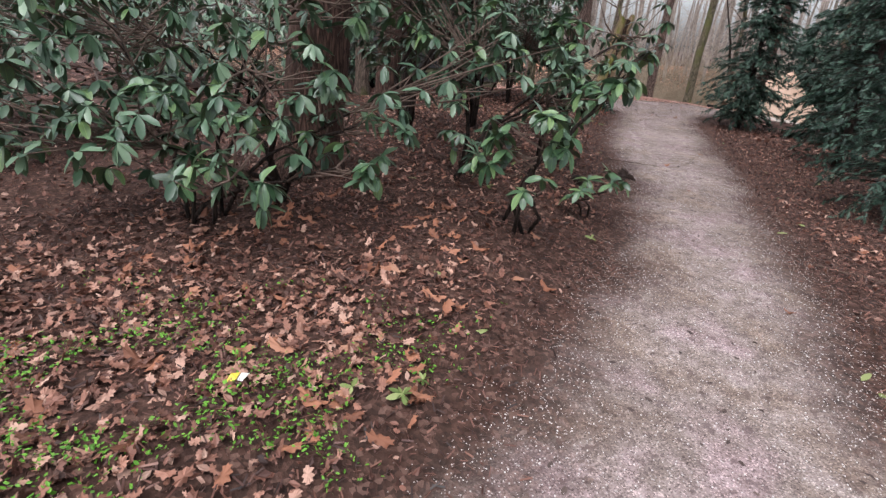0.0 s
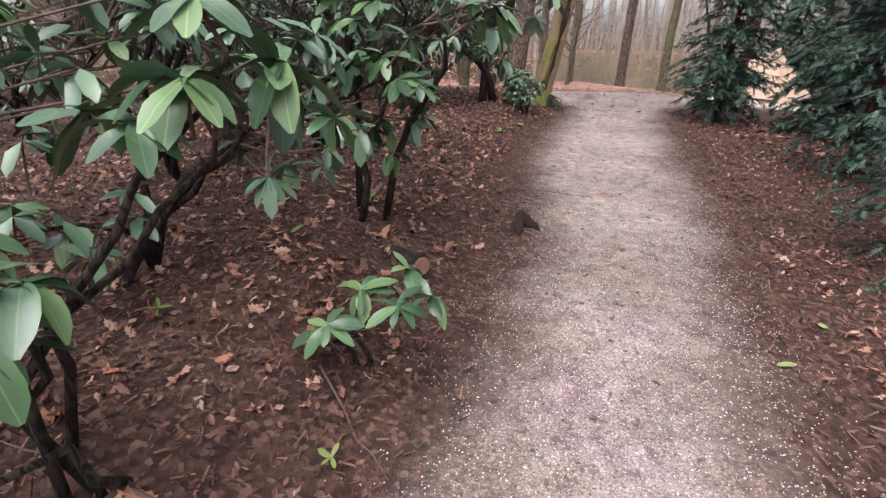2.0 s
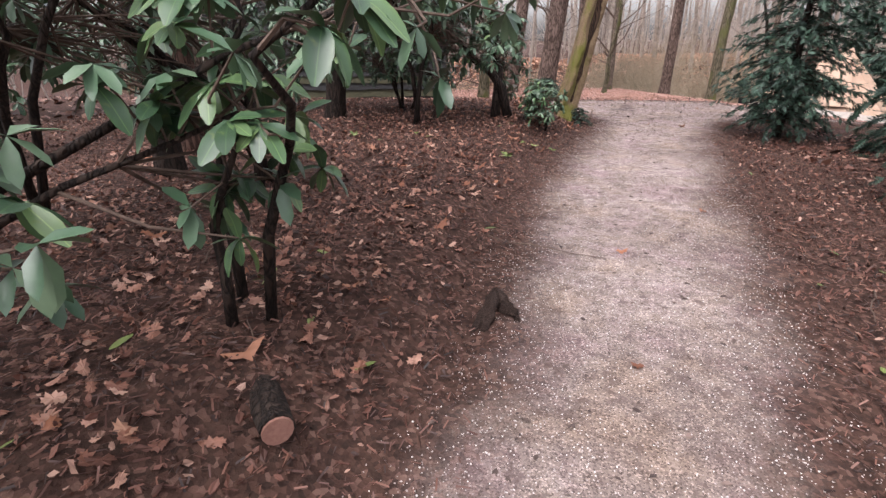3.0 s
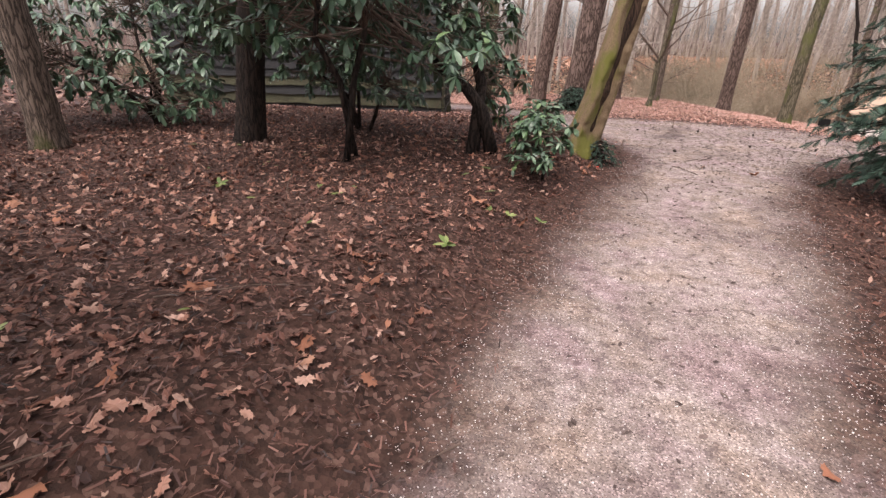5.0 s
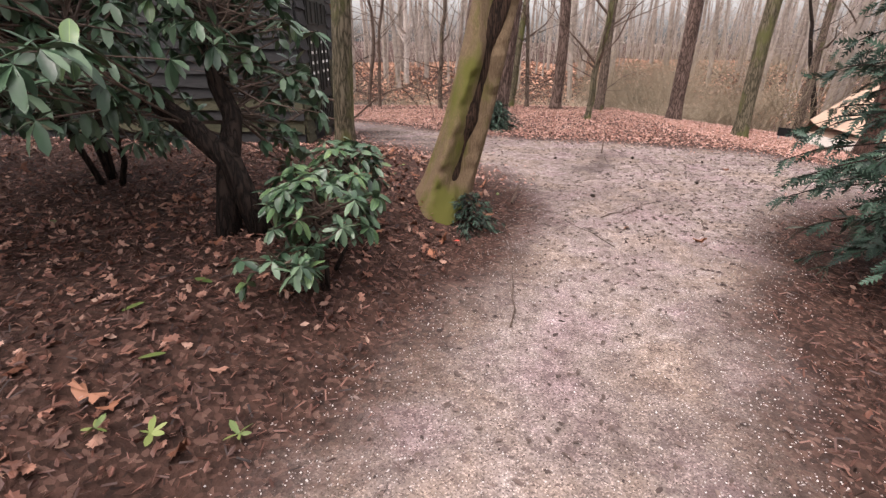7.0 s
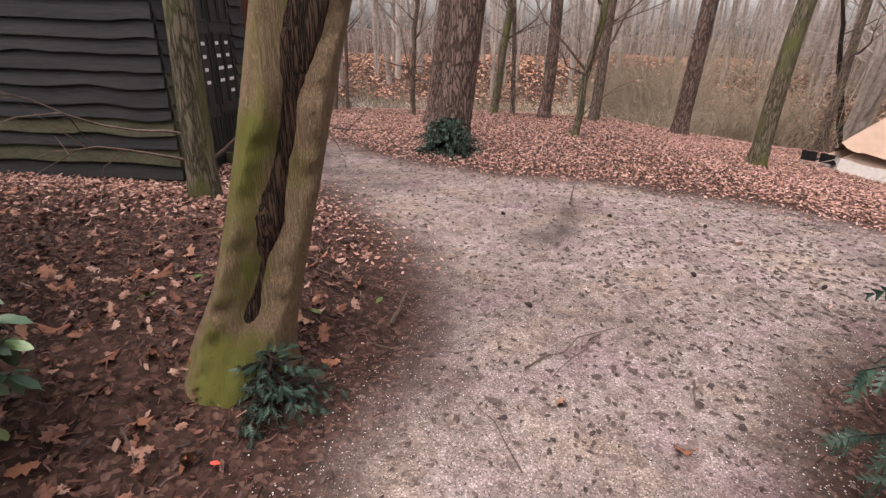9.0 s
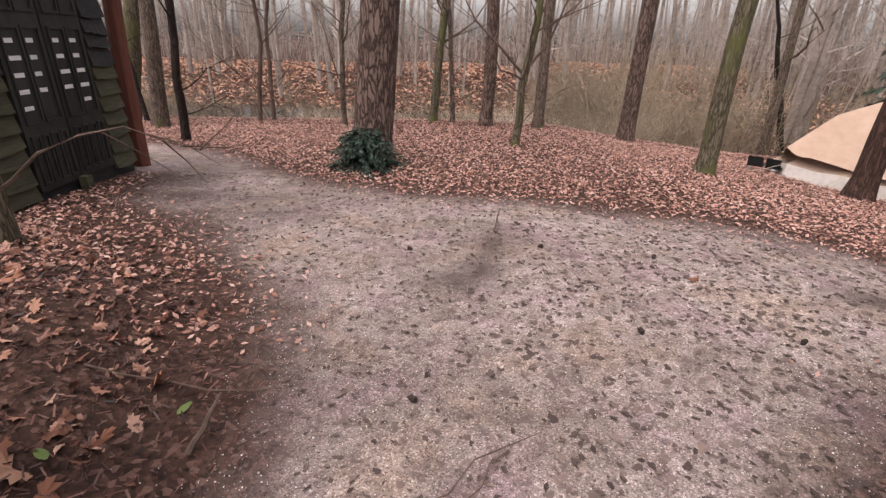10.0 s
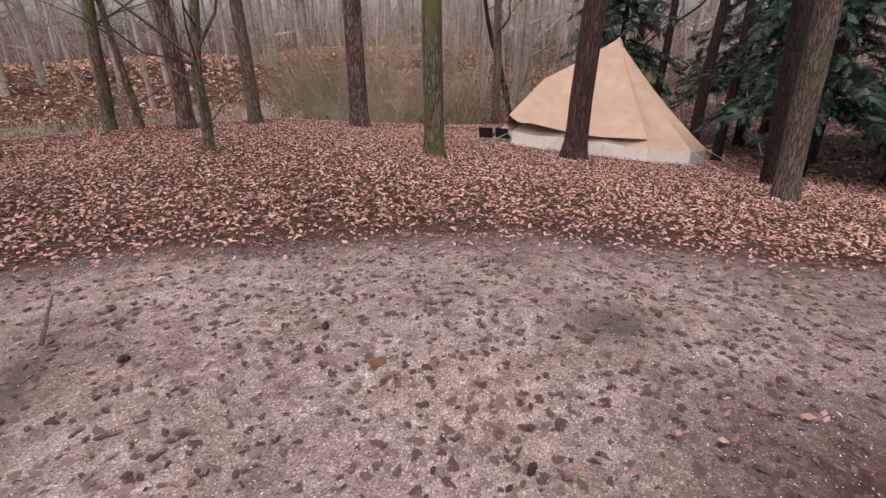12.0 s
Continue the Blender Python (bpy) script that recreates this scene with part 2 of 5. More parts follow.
# ---- mesh helpers ----
class Buf:
    """Collects vertices and faces for one mesh."""

    def __init__(self):
        self.v, self.f, self.n = [], [], 0

    def add(self, verts, faces):
        self.v.append(np.asarray(verts, float).reshape(-1, 3))
        self.f += [tuple(i + self.n for i in f) for f in faces]
        self.n += len(self.v[-1])

    def tube(self, pts, radii, sides=6, rough=0.0, rng=None, cap=True):
        pts = [Vector(p) for p in pts]
        out = []
        for i, p in enumerate(pts):
            d = (pts[min(i + 1, len(pts) - 1)] - pts[max(i - 1, 0)]).normalized()
            a = d.orthogonal().normalized() if abs(d.z) < 0.5 else Vector((1, 0, 0)).cross(d).normalized()
            b = d.cross(a)
            for k in range(sides):
                w = 2 * math.pi * k / sides
                r = radii[i] * (1 + (rough * noise.noise((p * 3.1) + Vector((math.cos(w) * 2, math.sin(w) * 2, 0))) if rough else 0))
                out.append(p + (a * math.cos(w) + b * math.sin(w)) * r)
        fs = []
        for i in range(len(pts) - 1):
            for k in range(sides):
                k2 = (k + 1) % sides
                fs.append((i * sides + k, i * sides + k2, (i + 1) * sides + k2, (i + 1) * sides + k))
        if cap:
            fs.append(tuple(range((len(pts) - 1) * sides, len(pts) * sides)))
            fs.append(tuple(reversed(range(sides))))
        self.add(out, fs)

    def box(self, lo, hi, m=None):
        x0, y0, z0 = lo
        x1, y1, z1 = hi
        vs = [(x, y, z) for z in (z0, z1) for y in (y0, y1) for x in (x0, x1)]
        if m:
            vs = [m @ Vector(v) for v in vs]
        self.add(vs, [(0, 2, 3, 1), (4, 5, 7, 6), (0, 1, 5, 4), (2, 6, 7, 3), (0, 4, 6, 2), (1, 3, 7, 5)])

    def scatter(self, template, faces, pos, rot, scale):
        """Copies of a template: pos (n,3), rot (n,3,3), scale (n,) or (n,3)."""
        t = np.asarray(template, float)
        s = np.asarray(scale, float)
        s = s[:, None, None] if s.ndim == 1 else s[:, None, :]
        allv = np.einsum("nij,nkj->nki", rot, t[None] * s) + np.asarray(pos)[:, None, :]
        k = len(t)
        base = self.n
        self.v.append(allv.reshape(-1, 3))
        offs = base + k * np.arange(len(pos))
        for f in faces:
            self.f += (offs[:, None] + np.array(f)[None]).tolist()
        self.n += k * len(pos)

    def mesh(self, name, mat, smooth=False):
        me = bpy.data.meshes.new(name)
        me.from_pydata(np.concatenate(self.v).tolist(), [], self.f)
        me.materials.append(mat)
        if smooth:
            me.polygons.foreach_set("use_smooth", [True] * len(me.polygons))
        return me


def part(name, buf, material, parent=None, label="", smooth=False):
    ob = new(name, buf.mesh(name, material, smooth))
    if parent:
        ob.parent = parent
    if label:
        ob["label"] = label
    return ob


def thing(name, label, category, group="", at=(0, 0, 0)):
    ob = new(name)
    ob.location = at
    ob.empty_display_size = 0.1
    return tagged(ob, label, category, group)


def turns(rng, n, tilt=0.4, flat=True):
    """Random turns: any yaw, with a limited tilt."""
    yaw = rng.uniform(0, 2 * np.pi, n)
    a, b = rng.normal(0, tilt, n), rng.normal(0, tilt, n)
    cz, sz, ca, sa, cb, sb = np.cos(yaw), np.sin(yaw), np.cos(a), np.sin(a), np.cos(b), np.sin(b)
    o, l = np.zeros(n), np.ones(n)
    rz = np.stack([cz, -sz, o, sz, cz, o, o, o, l], -1).reshape(n, 3, 3)
    rx = np.stack([l, o, o, o, ca, -sa, o, sa, ca], -1).reshape(n, 3, 3)
    ry = np.stack([cb, o, sb, o, l, o, -sb, o, cb], -1).reshape(n, 3, 3)
    return rz @ rx @ ry


# ---- the ground ----
LEFT_EDGE = [(-24.0, -41.0), (-4.2, -7.0), (-1.3, -1.9), (-0.2, -0.1), (0.3, 0.9), (0.92, 1.75), (1.42, 2.75), (1.9, 4.1), (2.22, 5.5), (2.45, 6.7), (2.75, 7.9), (3.25, 9.2),
             (3.65, 10.2), (4.05, 11.2), (4.3, 12.0), (4.3, 12.8), (3.95, 13.6), (3.4, 14.3), (2.7, 14.9), (1.8, 15.5), (1.5, 16.6), (-1.5, 18.1), (-7.0, 20.0)]
FAR_EDGE = [(-7.0, 23.6), (-2.0, 21.0), (1.3, 19.1), (3.5, 16.9), (4.8, 16.2), (6.3, 16.05), (7.4, 15.55), (8.6, 15.25), (9.6, 14.75), (11.0, 13.9), (14.0, 12.6), (40.0, 3.0)]
RIGHT_EDGE = [(40.0, 0.5), (14.0, 10.0), (10.5, 11.8), (8.3, 12.8), (7.3, 12.5), (6.6, 11.9), (6.0, 10.9), (5.6, 9.9), (5.2, 8.9), (4.6, 7.2), (4.05, 5.6),
              (3.4, 4.1), (2.95, 2.8), (2.4, 1.4), (1.75, 0.0), (-1.5, -6.5), (-21.0, -41.0)]
EDGE = np.array(LEFT_EDGE + FAR_EDGE + RIGHT_EDGE)


def ease(a, b, v):
    q = np.clip((v - a) / (b - a), 0, 1)
    return q * q * (3 - 2 * q)


def path_distance(x, y):
    """Metres outside the trodden path and clearing; below nought inside."""
    x, y = np.atleast_1d(np.asarray(x, float)), np.atleast_1d(np.asarray(y, float))
    best, inside = np.full(x.shape, 1e9), np.zeros(x.shape, bool)
    for (ax, ay), (bx, by) in zip(EDGE, np.roll(EDGE, -1, 0)):
        dx, dy = bx - ax, by - ay
        t = np.clip(((x - ax) * dx + (y - ay) * dy) / (dx * dx + dy * dy), 0, 1)
        best = np.minimum(best, np.hypot(x - ax - t * dx, y - ay - t * dy))
        if ay != by:
            inside ^= ((ay > y) != (by > y)) & (x < (bx - ax) * (y - ay) / (by - ay) + ax)
    return np.where(inside, -best, best)


def ground_z(x, y):
    x, y = np.atleast_1d(np.asarray(x, float)), np.atleast_1d(np.asarray(y, float))
    d = path_distance(x, y)
    mid = np.interp(y, [-6, 0.5, 2.5, 5.5, 8, 10, 12.5, 15], [-2.7, 0.95, 2.0, 3.05, 4.0, 4.7, 5.4, 4.0])
    left = ease(0.3, -0.3, x - mid) * ease(15.0, 13.2, y)
    z = 0.30 * ease(0, 1.1, d) * left * (0.6 + 0.4 * ease(1, 4, y))
    z -= 0.09 * ease(-0.3, 0.8, d) * ease(-0.3, 0.3, x - mid) * ease(13.0, 11.0, y)
    z -= 0.135 * np.maximum(0, x - 8.0).clip(0, 9) * ease(11, 15, y)
    z -= 0.03 * np.maximum(0, 4.5 - x).clip(0, 9) * ease(14.5, 22, y)
    z -= 0.055 * (y - 15.5).clip(0, 8)
    crest = 23.8 + 0.5 * np.sin(x * 0.35) - 0.25 * np.minimum(0, x - 3) + 0.25 * np.maximum(0, x - 9)
    z -= 1.5 * ease(0, 3.2, y - crest) * ease(17, 9, x)
    z += ease(30.5, 46, y) * 2.0 - 0.25 * ease(26, 29, y)
    z = np.maximum(z, -2.6)
    return z


def gz(x, y):
    return float(ground_z(x, y)[0])


def graded(lo, hi, near_lo, near_hi, step, grow=1.18):
    vals = list(np.arange(near_lo, near_hi + 1e-6, step))
    s, v = step, near_hi
    while v < hi:
        s *= grow
        v += s
        vals.append(v)
    s, v = step, near_lo
    while v > lo:
        s *= grow
        v -= s
        vals.insert(0, v)
    return np.array(vals)


# damp hollows in the clearing: x, y, half widths, depth of the stain
DAMP = [(8.26, 13.9, 0.32, 0.2, 1.2), (2.6, 15.75, 0.8, 0.4, 1.0), (3.3, 15.3, 0.6, 0.22, 0.8), (5.6, 14.6, 0.13, 0.4, 1.1), (5.3, 13.95, 0.3, 0.18, 1.1), (5.48, 14.2, 0.16, 0.3, 1.1), (2.0, 16.4, 0.5, 0.7, 0.8)]


def build_ground():
    xs, ys = graded(-900, 900, -4.5, 14.5, 0.095), graded(-600, 1200, -1.8, 25, 0.097)
    gx, gy = np.meshgrid(xs, ys)
    fx, fy = gx.ravel(), gy.ravel()
    z = ground_z(fx, fy)
    near = (fx > -6) & (fx < 18) & (fy > -4) & (fy < 28)
    d = path_distance(fx, fy)
    wob = np.zeros(len(fx))
    tiny = np.zeros(len(fx))
    for i in np.nonzero(near)[0]:
        p = Vector((fx[i], fy[i], 0))
        wob[i] = noise.noise(p * 1.3) * 0.5 + noise.noise(p * 5.0) * 0.35
        tiny[i] = noise.noise(p * 2.3) * 0.5 + noise.noise(p * 9) * 0.35
    gravel = ease(0.12, -0.6, d + 0.36 * wob)
    z = z + tiny * np.where(d > 0, 0.045, 0.012)
    verts = np.stack([fx, fy, z], 1)
    nx, ny = len(xs), len(ys)
    idx = np.arange(nx * ny).reshape(ny, nx)
    faces = np.stack([idx[:-1, :-1], idx[:-1, 1:], idx[1:, 1:], idx[1:, :-1]], -1).reshape(-1, 4)
    me = bpy.data.meshes.new("ground")
    me.from_pydata(verts.tolist(), [], faces.tolist())
    me.materials.append(M_GROUND)
    me.polygons.foreach_set("use_smooth", [True] * len(me.polygons))
    at = me.attributes.new("gravel", "FLOAT", "POINT")
    at.data.foreach_set("value", gravel)
    damp = np.zeros(len(fx))
    for (px, py, rx, ry, k) in DAMP:
        q = ((fx - px) / rx) ** 2 + ((fy - py) / ry) ** 2
        damp = np.maximum(damp, k * np.exp(-q) * (0.8 + 0.7 * tiny))
    me.attributes.new("damp", "FLOAT", "POINT").data.foreach_set("value", damp.clip(0, 1))
    tagged(new("ground", me), "dark forest soil with a pale gritty path", "ground", kind="structure")


build_ground()
pond = Buf()
pond.add([(-60, 24.4, -1.72), (11, 24.4, -1.72), (11, 41, -1.72), (-60, 41, -1.72)], [(0, 1, 2, 3)])
tagged(part("water", pond, M_WATER), "still dark pond behind the leafy bank", "pond", kind="structure")


# ---- trees ----
def bent(rng, base, top, n, wob):
    base, top = Vector(base), Vector(top)
    out, off = [], Vector((0, 0, 0))
    for i in range(n + 1):
        t = i / n
        if 0 < i:
            off += Vector((rng.normal(0, wob), rng.normal(0, wob), 0))
        out.append(base.lerp(top, t) + off * min(1, 3 * t))
    return out


def along(pts, t):
    f = t * (len(pts) - 1)
    i = min(int(f), len(pts) - 2)
    return pts[i].lerp(pts[i + 1], f - i)


def limbs(buf, rng, pts, r0, low, count, length, twigs=3, sides=4):
    """Bare limbs with finer branches and twigs, from part low of a trunk upward."""
    for _ in range(count):
        t = rng.uniform(low, 0.97)
        p = along(pts, t)
        w = rng.uniform(0, 2 * math.pi)
        ln = length * (1.15 - t) * rng.uniform(0.6, 1.2)
        d = Vector((math.cos(w), math.sin(w), rng.uniform(0.1, 0.9))).normalized()
        limb = [p]
        for k in range(4):
            d = (d + Vector((rng.normal(0, 0.18), rng.normal(0, 0.18), rng.normal(0.06, 0.15)))).normalized()
            limb.append(limb[-1] + d * ln / 4)
        r = r0 * (1.05 - t) * rng.uniform(0.25, 0.45)
        buf.tube(limb, [r, r * 0.75, r * 0.5, r * 0.3, r * 0.12], sides, cap=False)
        for _ in range(twigs):
            q = along(limb, rng.uniform(0.3, 1))
            e = (d + Vector((rng.normal(0, 0.7), rng.normal(0, 0.7), rng.normal(0.1, 0.4)))).normalized()
            m = q + e * ln * 0.22 + Vector((0, 0, rng.normal(0, 0.05)))
            buf.tube([q, m, m + (e + Vector((rng.normal(0, .4), rng.normal(0, .4), .2))) * ln * 0.18], [r * 0.28, r * 0.18, r * 0.06], 3, cap=False)


def tree(seed, x, y, dia, lean, mat, label, name="tree", height=15.0, low=0.35, count=22, sides=14, flare=1.35, wob=0.05, length=3.0, extra=None):
    rng = np.random.default_rng(seed)
    z = gz(x, y) - 0.06
    ob = thing(name, label, "tree", at=(x, y, z))
    pts = bent(rng, (0, 0, 0), (lean[0] * height, lean[1] * height, height), 16, wob)
    pts.insert(1, pts[0].lerp(pts[1], 0.12))
    pts.insert(2, pts[0].lerp(pts[2], 0.4))
    n = len(pts) - 1
    rr = [dia / 2 * max(0.12, 1 - 0.85 * p.z / height) for p in pts]
    rr[0] *= flare
    rr[1] *= 1 + (flare - 1) * 0.45
    b = Buf()
    b.tube(pts, rr, sides, 0.12)
    part("trunk", b, mat, ob, smooth=True)
    c = Buf()
    limbs(c, rng, pts, dia / 2, low, count, length)
    if extra:
        for (h, w, ln, up) in extra:
            p = along(pts, h / height)
            d = Vector((math.cos(w), math.sin(w), up)).normalized()
            limb = [p]
            for k in range(6):
                d = (d + Vector((rng.normal(0, .22), rng.normal(0, .22), rng.normal(0, .2)))).normalized()
                limb.append(limb[-1] + d * ln / 6)
            c.tube(limb, [0.016 - 0.0022 * k for k in range(7)], 5)
            for _ in range(5):
                q = along(limb, rng.uniform(0.3, 1))
                e = (d + Vector((rng.normal(0, .6), rng.normal(0, .6), rng.normal(0, .5)))).normalized()
                c.tube([q, q + e * 0.3, q + e * 0.55 + Vector((0, 0, rng.normal(0, .1)))], [0.008, 0.005, 0.002], 3, cap=False)
    part("crown", c, M_TWIG if mat is not M_DARK else M_DARK, ob, "bare grey-brown winter branches")
    return ob


tree(1, 4.05, 17.95, 0.58, (0.085, -0.01), M_PINE, "large pine trunk with plated reddish-grey bark, evergreen shrub at its foot", "pine_tree", 19, 0.6, 18, 20)
tree(2, -0.03, 20.4, 0.17, (0.05, 0), M_DARK, "slim dark bare tree with a crooked low branch", height=10, low=0.3, extra=[(2.0, 0.2, 1.4, 0.9), (1.6, 0.0, 1.0, -0.5)])
tree(3, -2.1, 23.1, 0.38, (0.08, 0), M_GREY, "straight grey-brown tree trunk beyond the clearing", height=16)
tree(4, -3.8, 24.6, 0.45, (0.22, 0.02), M_MOSS, "leaning mossy tree trunk beside the pond", height=13)
tree(5, -3.1, 24.2, 0.13, (-0.08, 0), M_DARK, "thin dark sapling leaning beside a larger trunk", "sapling", height=7, length=1.5)
tree(6, 4.7, 24.1, 0.24, (0.1, 0), M_MOSS, "slender tree carrying a few dry brown leaves", height=13, low=0.2)
tree(7, 5.25, 24.15, 0.14, (-0.05, 0.0), M_GREY, "thin mossy tree leaning beside its neighbour", height=10, low=0.2, extra=[(1.5, 0.2, 1.3, 0.3)])
tree(8, 6.1, 23.65, 0.34, (0.05, 0), M_PINE, "straight reddish-brown trunk on the leafy bank", "pine_tree", 17, 0.5)
tree(9, 6.45, 20.3, 0.16, (0.14, 0), M_MOSS, "crooked thin tree with mossy foot in beech leaves", height=9, low=0.15, wob=0.12, flare=1.8, extra=[(1.3, 0.6, 1.2, 0.8), (2.1, 2.6, 1.0, 0.6)])
tree(10, 7.42, 23.5, 0.28, (0.025, 0), M_GREY, "knobbly grey-brown tree trunk on the bank edge", height=14, low=0.25)
tree(11, 9.6, 23.2, 0.42, (0.0, -0.01), M_PINE, "straight brown tree trunk on the leafy mound", height=17, low=0.4)
tree(12, 9.6, 19.12, 0.31, (0.0, 0), M_MOSS, "green-tinged tree trunk in deep beech leaves", height=17, low=0.4)
tree(13, 12.32, 19.08, 0.4, (0.0, 0), M_RED, "dark brown tree trunk standing close to the tent", height=18, low=0.45, flare=1.5)
tree(14, 13.2, 15.9, 0.3, (-0.13, 0.02), M_GREY, "greenish-grey tree trunk at the edge of the clearing", height=17, low=0.3)
tree(15, 14.4, 16.8, 0.28, (-0.14, 0.02), M_DARK, "dark slim trunk close behind another", height=15, low=0.3)
tree(16, 17.0, 20.3, 0.26, (0.05, 0.02), M_DARK, "dark slim trunk beyond the tent", height=15, low=0.3)
tree(17, 15.5, 27.0, 0.3, (0.0, 0), M_GREY, "grey tree trunk behind the tent", height=15, low=0.25)
tree(18, 16.4, 27.3, 0.22, (-0.36, 0), M_DARK, "dead leaning trunk propped behind the tent", "leaning_tree", 7, 0.5, 8)
tree(19, 2.1, 13.9, 0.26, (0.04, 0), M_MOSS, "mossy grey tree trunk at the shed corner", height=15, low=0.3, extra=[(1.7, 3.6, 1.7, 0.35), (2.05, 4.1, 1.4, 0.2), (1.6, 0.1, 1.6, 0.55)])
tree(20, -0.49, 10.6, 0.34, (0.14, 0), M_DARK, "dark wet trunk among rhododendrons", height=16, low=0.45, flare=1.25)
tree(21, -1.6, 7.95, 0.45, (0.06, 0), M_RED, "red-brown fibrous conifer trunk on the bank", "cedar_tree", 17, 0.5, sides=18)
tree(22, -2.34, 9.7, 0.33, (0.05, 0), M_GREY, "pale smooth trunk among shrubs", height=15, low=0.4)
tree(23, -3.3, 10.6, 0.15, (0, 0), M_DARK, "thin dark trunk in the shade", height=11, low=0.4)
tree(24, -1.85, 3.25, 0.6, (0.12, 0.02), M_RED, "thick twisted trunk with shreddy bark and flared foot", "cedar_tree", 16, 0.4, sides=20, flare=1.6, wob=0.07)
tree(25, -1.1, 6.8, 0.25, (0.02, 0), M_DARK, "dark trunk behind rhododendron leaves", height=14, low=0.45)
tree(26, 2.47, 23.5, 0.15, (0.01, 0), M_GREY, "thin bare tree beside the pond", height=9, low=0.15, extra=[(1.6, 3.0, 1.5, 0.6), (2.2, 0.1, 1.4, 0.5)])
tree(27, 0.0, 24.2, 0.13, (0.03, 0), M_TWIG, "multi-stemmed bare sapling near the water", "sapling", 8, 0.1, wob=0.08)
tree(28, 0.35, 24.3, 0.12, (0.06, 0), M_TWIG, "multi-stemmed bare sapling near the water", "sapling", 8, 0.1, wob=0.08)
tree(29, 3.3, 21.75, 0.5, (0.1, 0), M_PINE, "second pine trunk standing behind the first on the bank", "pine_tree", 18, 0.55, 18, 18)
for k, (x, y, d, lx) in enumerate(((16.4, 19.2, 0.2, 0.03), (18.2, 18.3, 0.26, -0.02), (19.6, 19.7, 0.3, 0.02), (17.7, 16.6, 0.22, -0.04), (20.6, 18.0, 0.28, 0.0), (16.0, 15.2, 0.24, -0.05), (18.8, 15.3, 0.3, -0.03), (21.2, 21.2, 0.3, 0.0), (17.4, 22.0, 0.22, 0.04), (18.6, 24.0, 0.26, 0.0))):
    tree(60 + k, x, y, d, (lx, 0.01), M_DARK, "dark slim trunk in the shade beyond the tent", height=14, low=0.15, count=16)


def far_woods():
    """Thin bare trunks with many fine branches, thickest beyond the pond and the tent."""
    for name, seed, count, box, girth, tall, limb_count, mat, label in (
        ("far_woods", 77, 270, (-75, 95, -30, 105), (0.12, 0.42), (11, 19), 12, M_HAZY_WOOD, "bare winter woodland of thin trunks in the distance, haze in their pale grey colour"),
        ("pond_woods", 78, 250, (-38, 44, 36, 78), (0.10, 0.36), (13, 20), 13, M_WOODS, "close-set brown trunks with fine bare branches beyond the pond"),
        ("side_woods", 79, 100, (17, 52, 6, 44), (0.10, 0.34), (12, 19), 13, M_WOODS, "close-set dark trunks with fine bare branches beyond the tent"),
    ):
        rng = np.random.default_rng(seed)
        b, n = Buf(), 0
        while n < count:
            x, y = rng.uniform(box[0], box[1]), rng.uniform(box[2], box[3])
            if (-9 < x < 18.5 and -14 < y < 33) or (-40 < x < 10 and 20 < y < 34.5) or math.hypot(x - 4, y - 10) > 100:
                continue
            z, h, d = gz(x, y) - 0.1, rng.uniform(*tall), rng.uniform(*girth)
            pts = bent(rng, (x, y, z), (x + rng.normal(0, 0.8), y + rng.normal(0, 0.8), z + h), 6, 0.12)
            b.tube(pts, [d / 2 * (1.1 - 0.95 * i / 6) for i in range(7)], 6, cap=False)
            limbs(b, rng, pts, d / 2, 0.06, limb_count, 3.0, 3, 3)
            n += 1
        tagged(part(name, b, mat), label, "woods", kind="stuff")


def brush():
    rng = np.random.default_rng(5)
    for name, mat, lab, cat, n, hgt, region in (
        ("pond_brush", M_BRUSH, "tangle of dry brown shrub stems round the pond", "brush", 380, (0.8, 2.4), None),
        ("tall_brush", M_BRUSH, "high thicket of dry brown stems behind the clearing", "brush", 120, (2.2, 4.6), None),
        ("reeds", M_REED, "pale dry reeds on the far pond edge", "reeds", 120, (0.6, 1.3), (31.3, 33.5, -2, 14)),
    ):
        b = Buf()
        for _ in range(n):
            if region:
                x, y = rng.uniform(region[2], region[3]), rng.uniform(region[0], region[1])
            else:
                k = rng.integers(0, 4)
                if k == 0:
                    x, y = rng.uniform(-22, 12), rng.uniform(32.5, 36)
                    if x < 9 and rng.random() < (0.75 if hgt[1] < 3 else 0.96):
                        continue
                elif k == 1:
                    x, y = rng.uniform(9.5, 15.5), rng.uniform(26, 40)
                elif k == 2:
                    x, y = rng.uniform(13, 40), rng.uniform(26, 42)
                else:
                    x, y = rng.uniform(-16, 7), rng.uniform(25.2, 26.6)
                    if rng.random() < 0.5:
                        continue
            z = gz(x, y) - 0.05
            h = rng.uniform(*hgt) * (0.45 if (not region and k == 3) else 1)
            for _ in range(16 if not region else 22):
                w, s = rng.uniform(0, 2 * math.pi), rng.uniform(0.1, 1.1)
                o = Vector((x + rng.normal(0, 0.35), y + rng.normal(0, 0.35), z))
                top = o + Vector((math.cos(w) * s * h, math.sin(w) * s * h, h * rng.uniform(0.6, 1)))
                m = o.lerp(top, 0.5) + Vector((rng.normal(0, 0.12), rng.normal(0, 0.12), 0.12 * h))
                r = rng.uniform(0.006, 0.014)
                b.tube([o, m, top], [r, r * 0.7, r * 0.2], 3, cap=False)
                if not region:
                    for _ in range(3):
                        q = m.lerp(top, rng.random())
                        b.tube([q, q + Vector((rng.normal(0, .35), rng.normal(0, .35), rng.uniform(-.1, .35)))], [r * 0.5, r * 0.15], 3, cap=False)
        tagged(part(name, b, mat), lab, cat, kind="stuff")


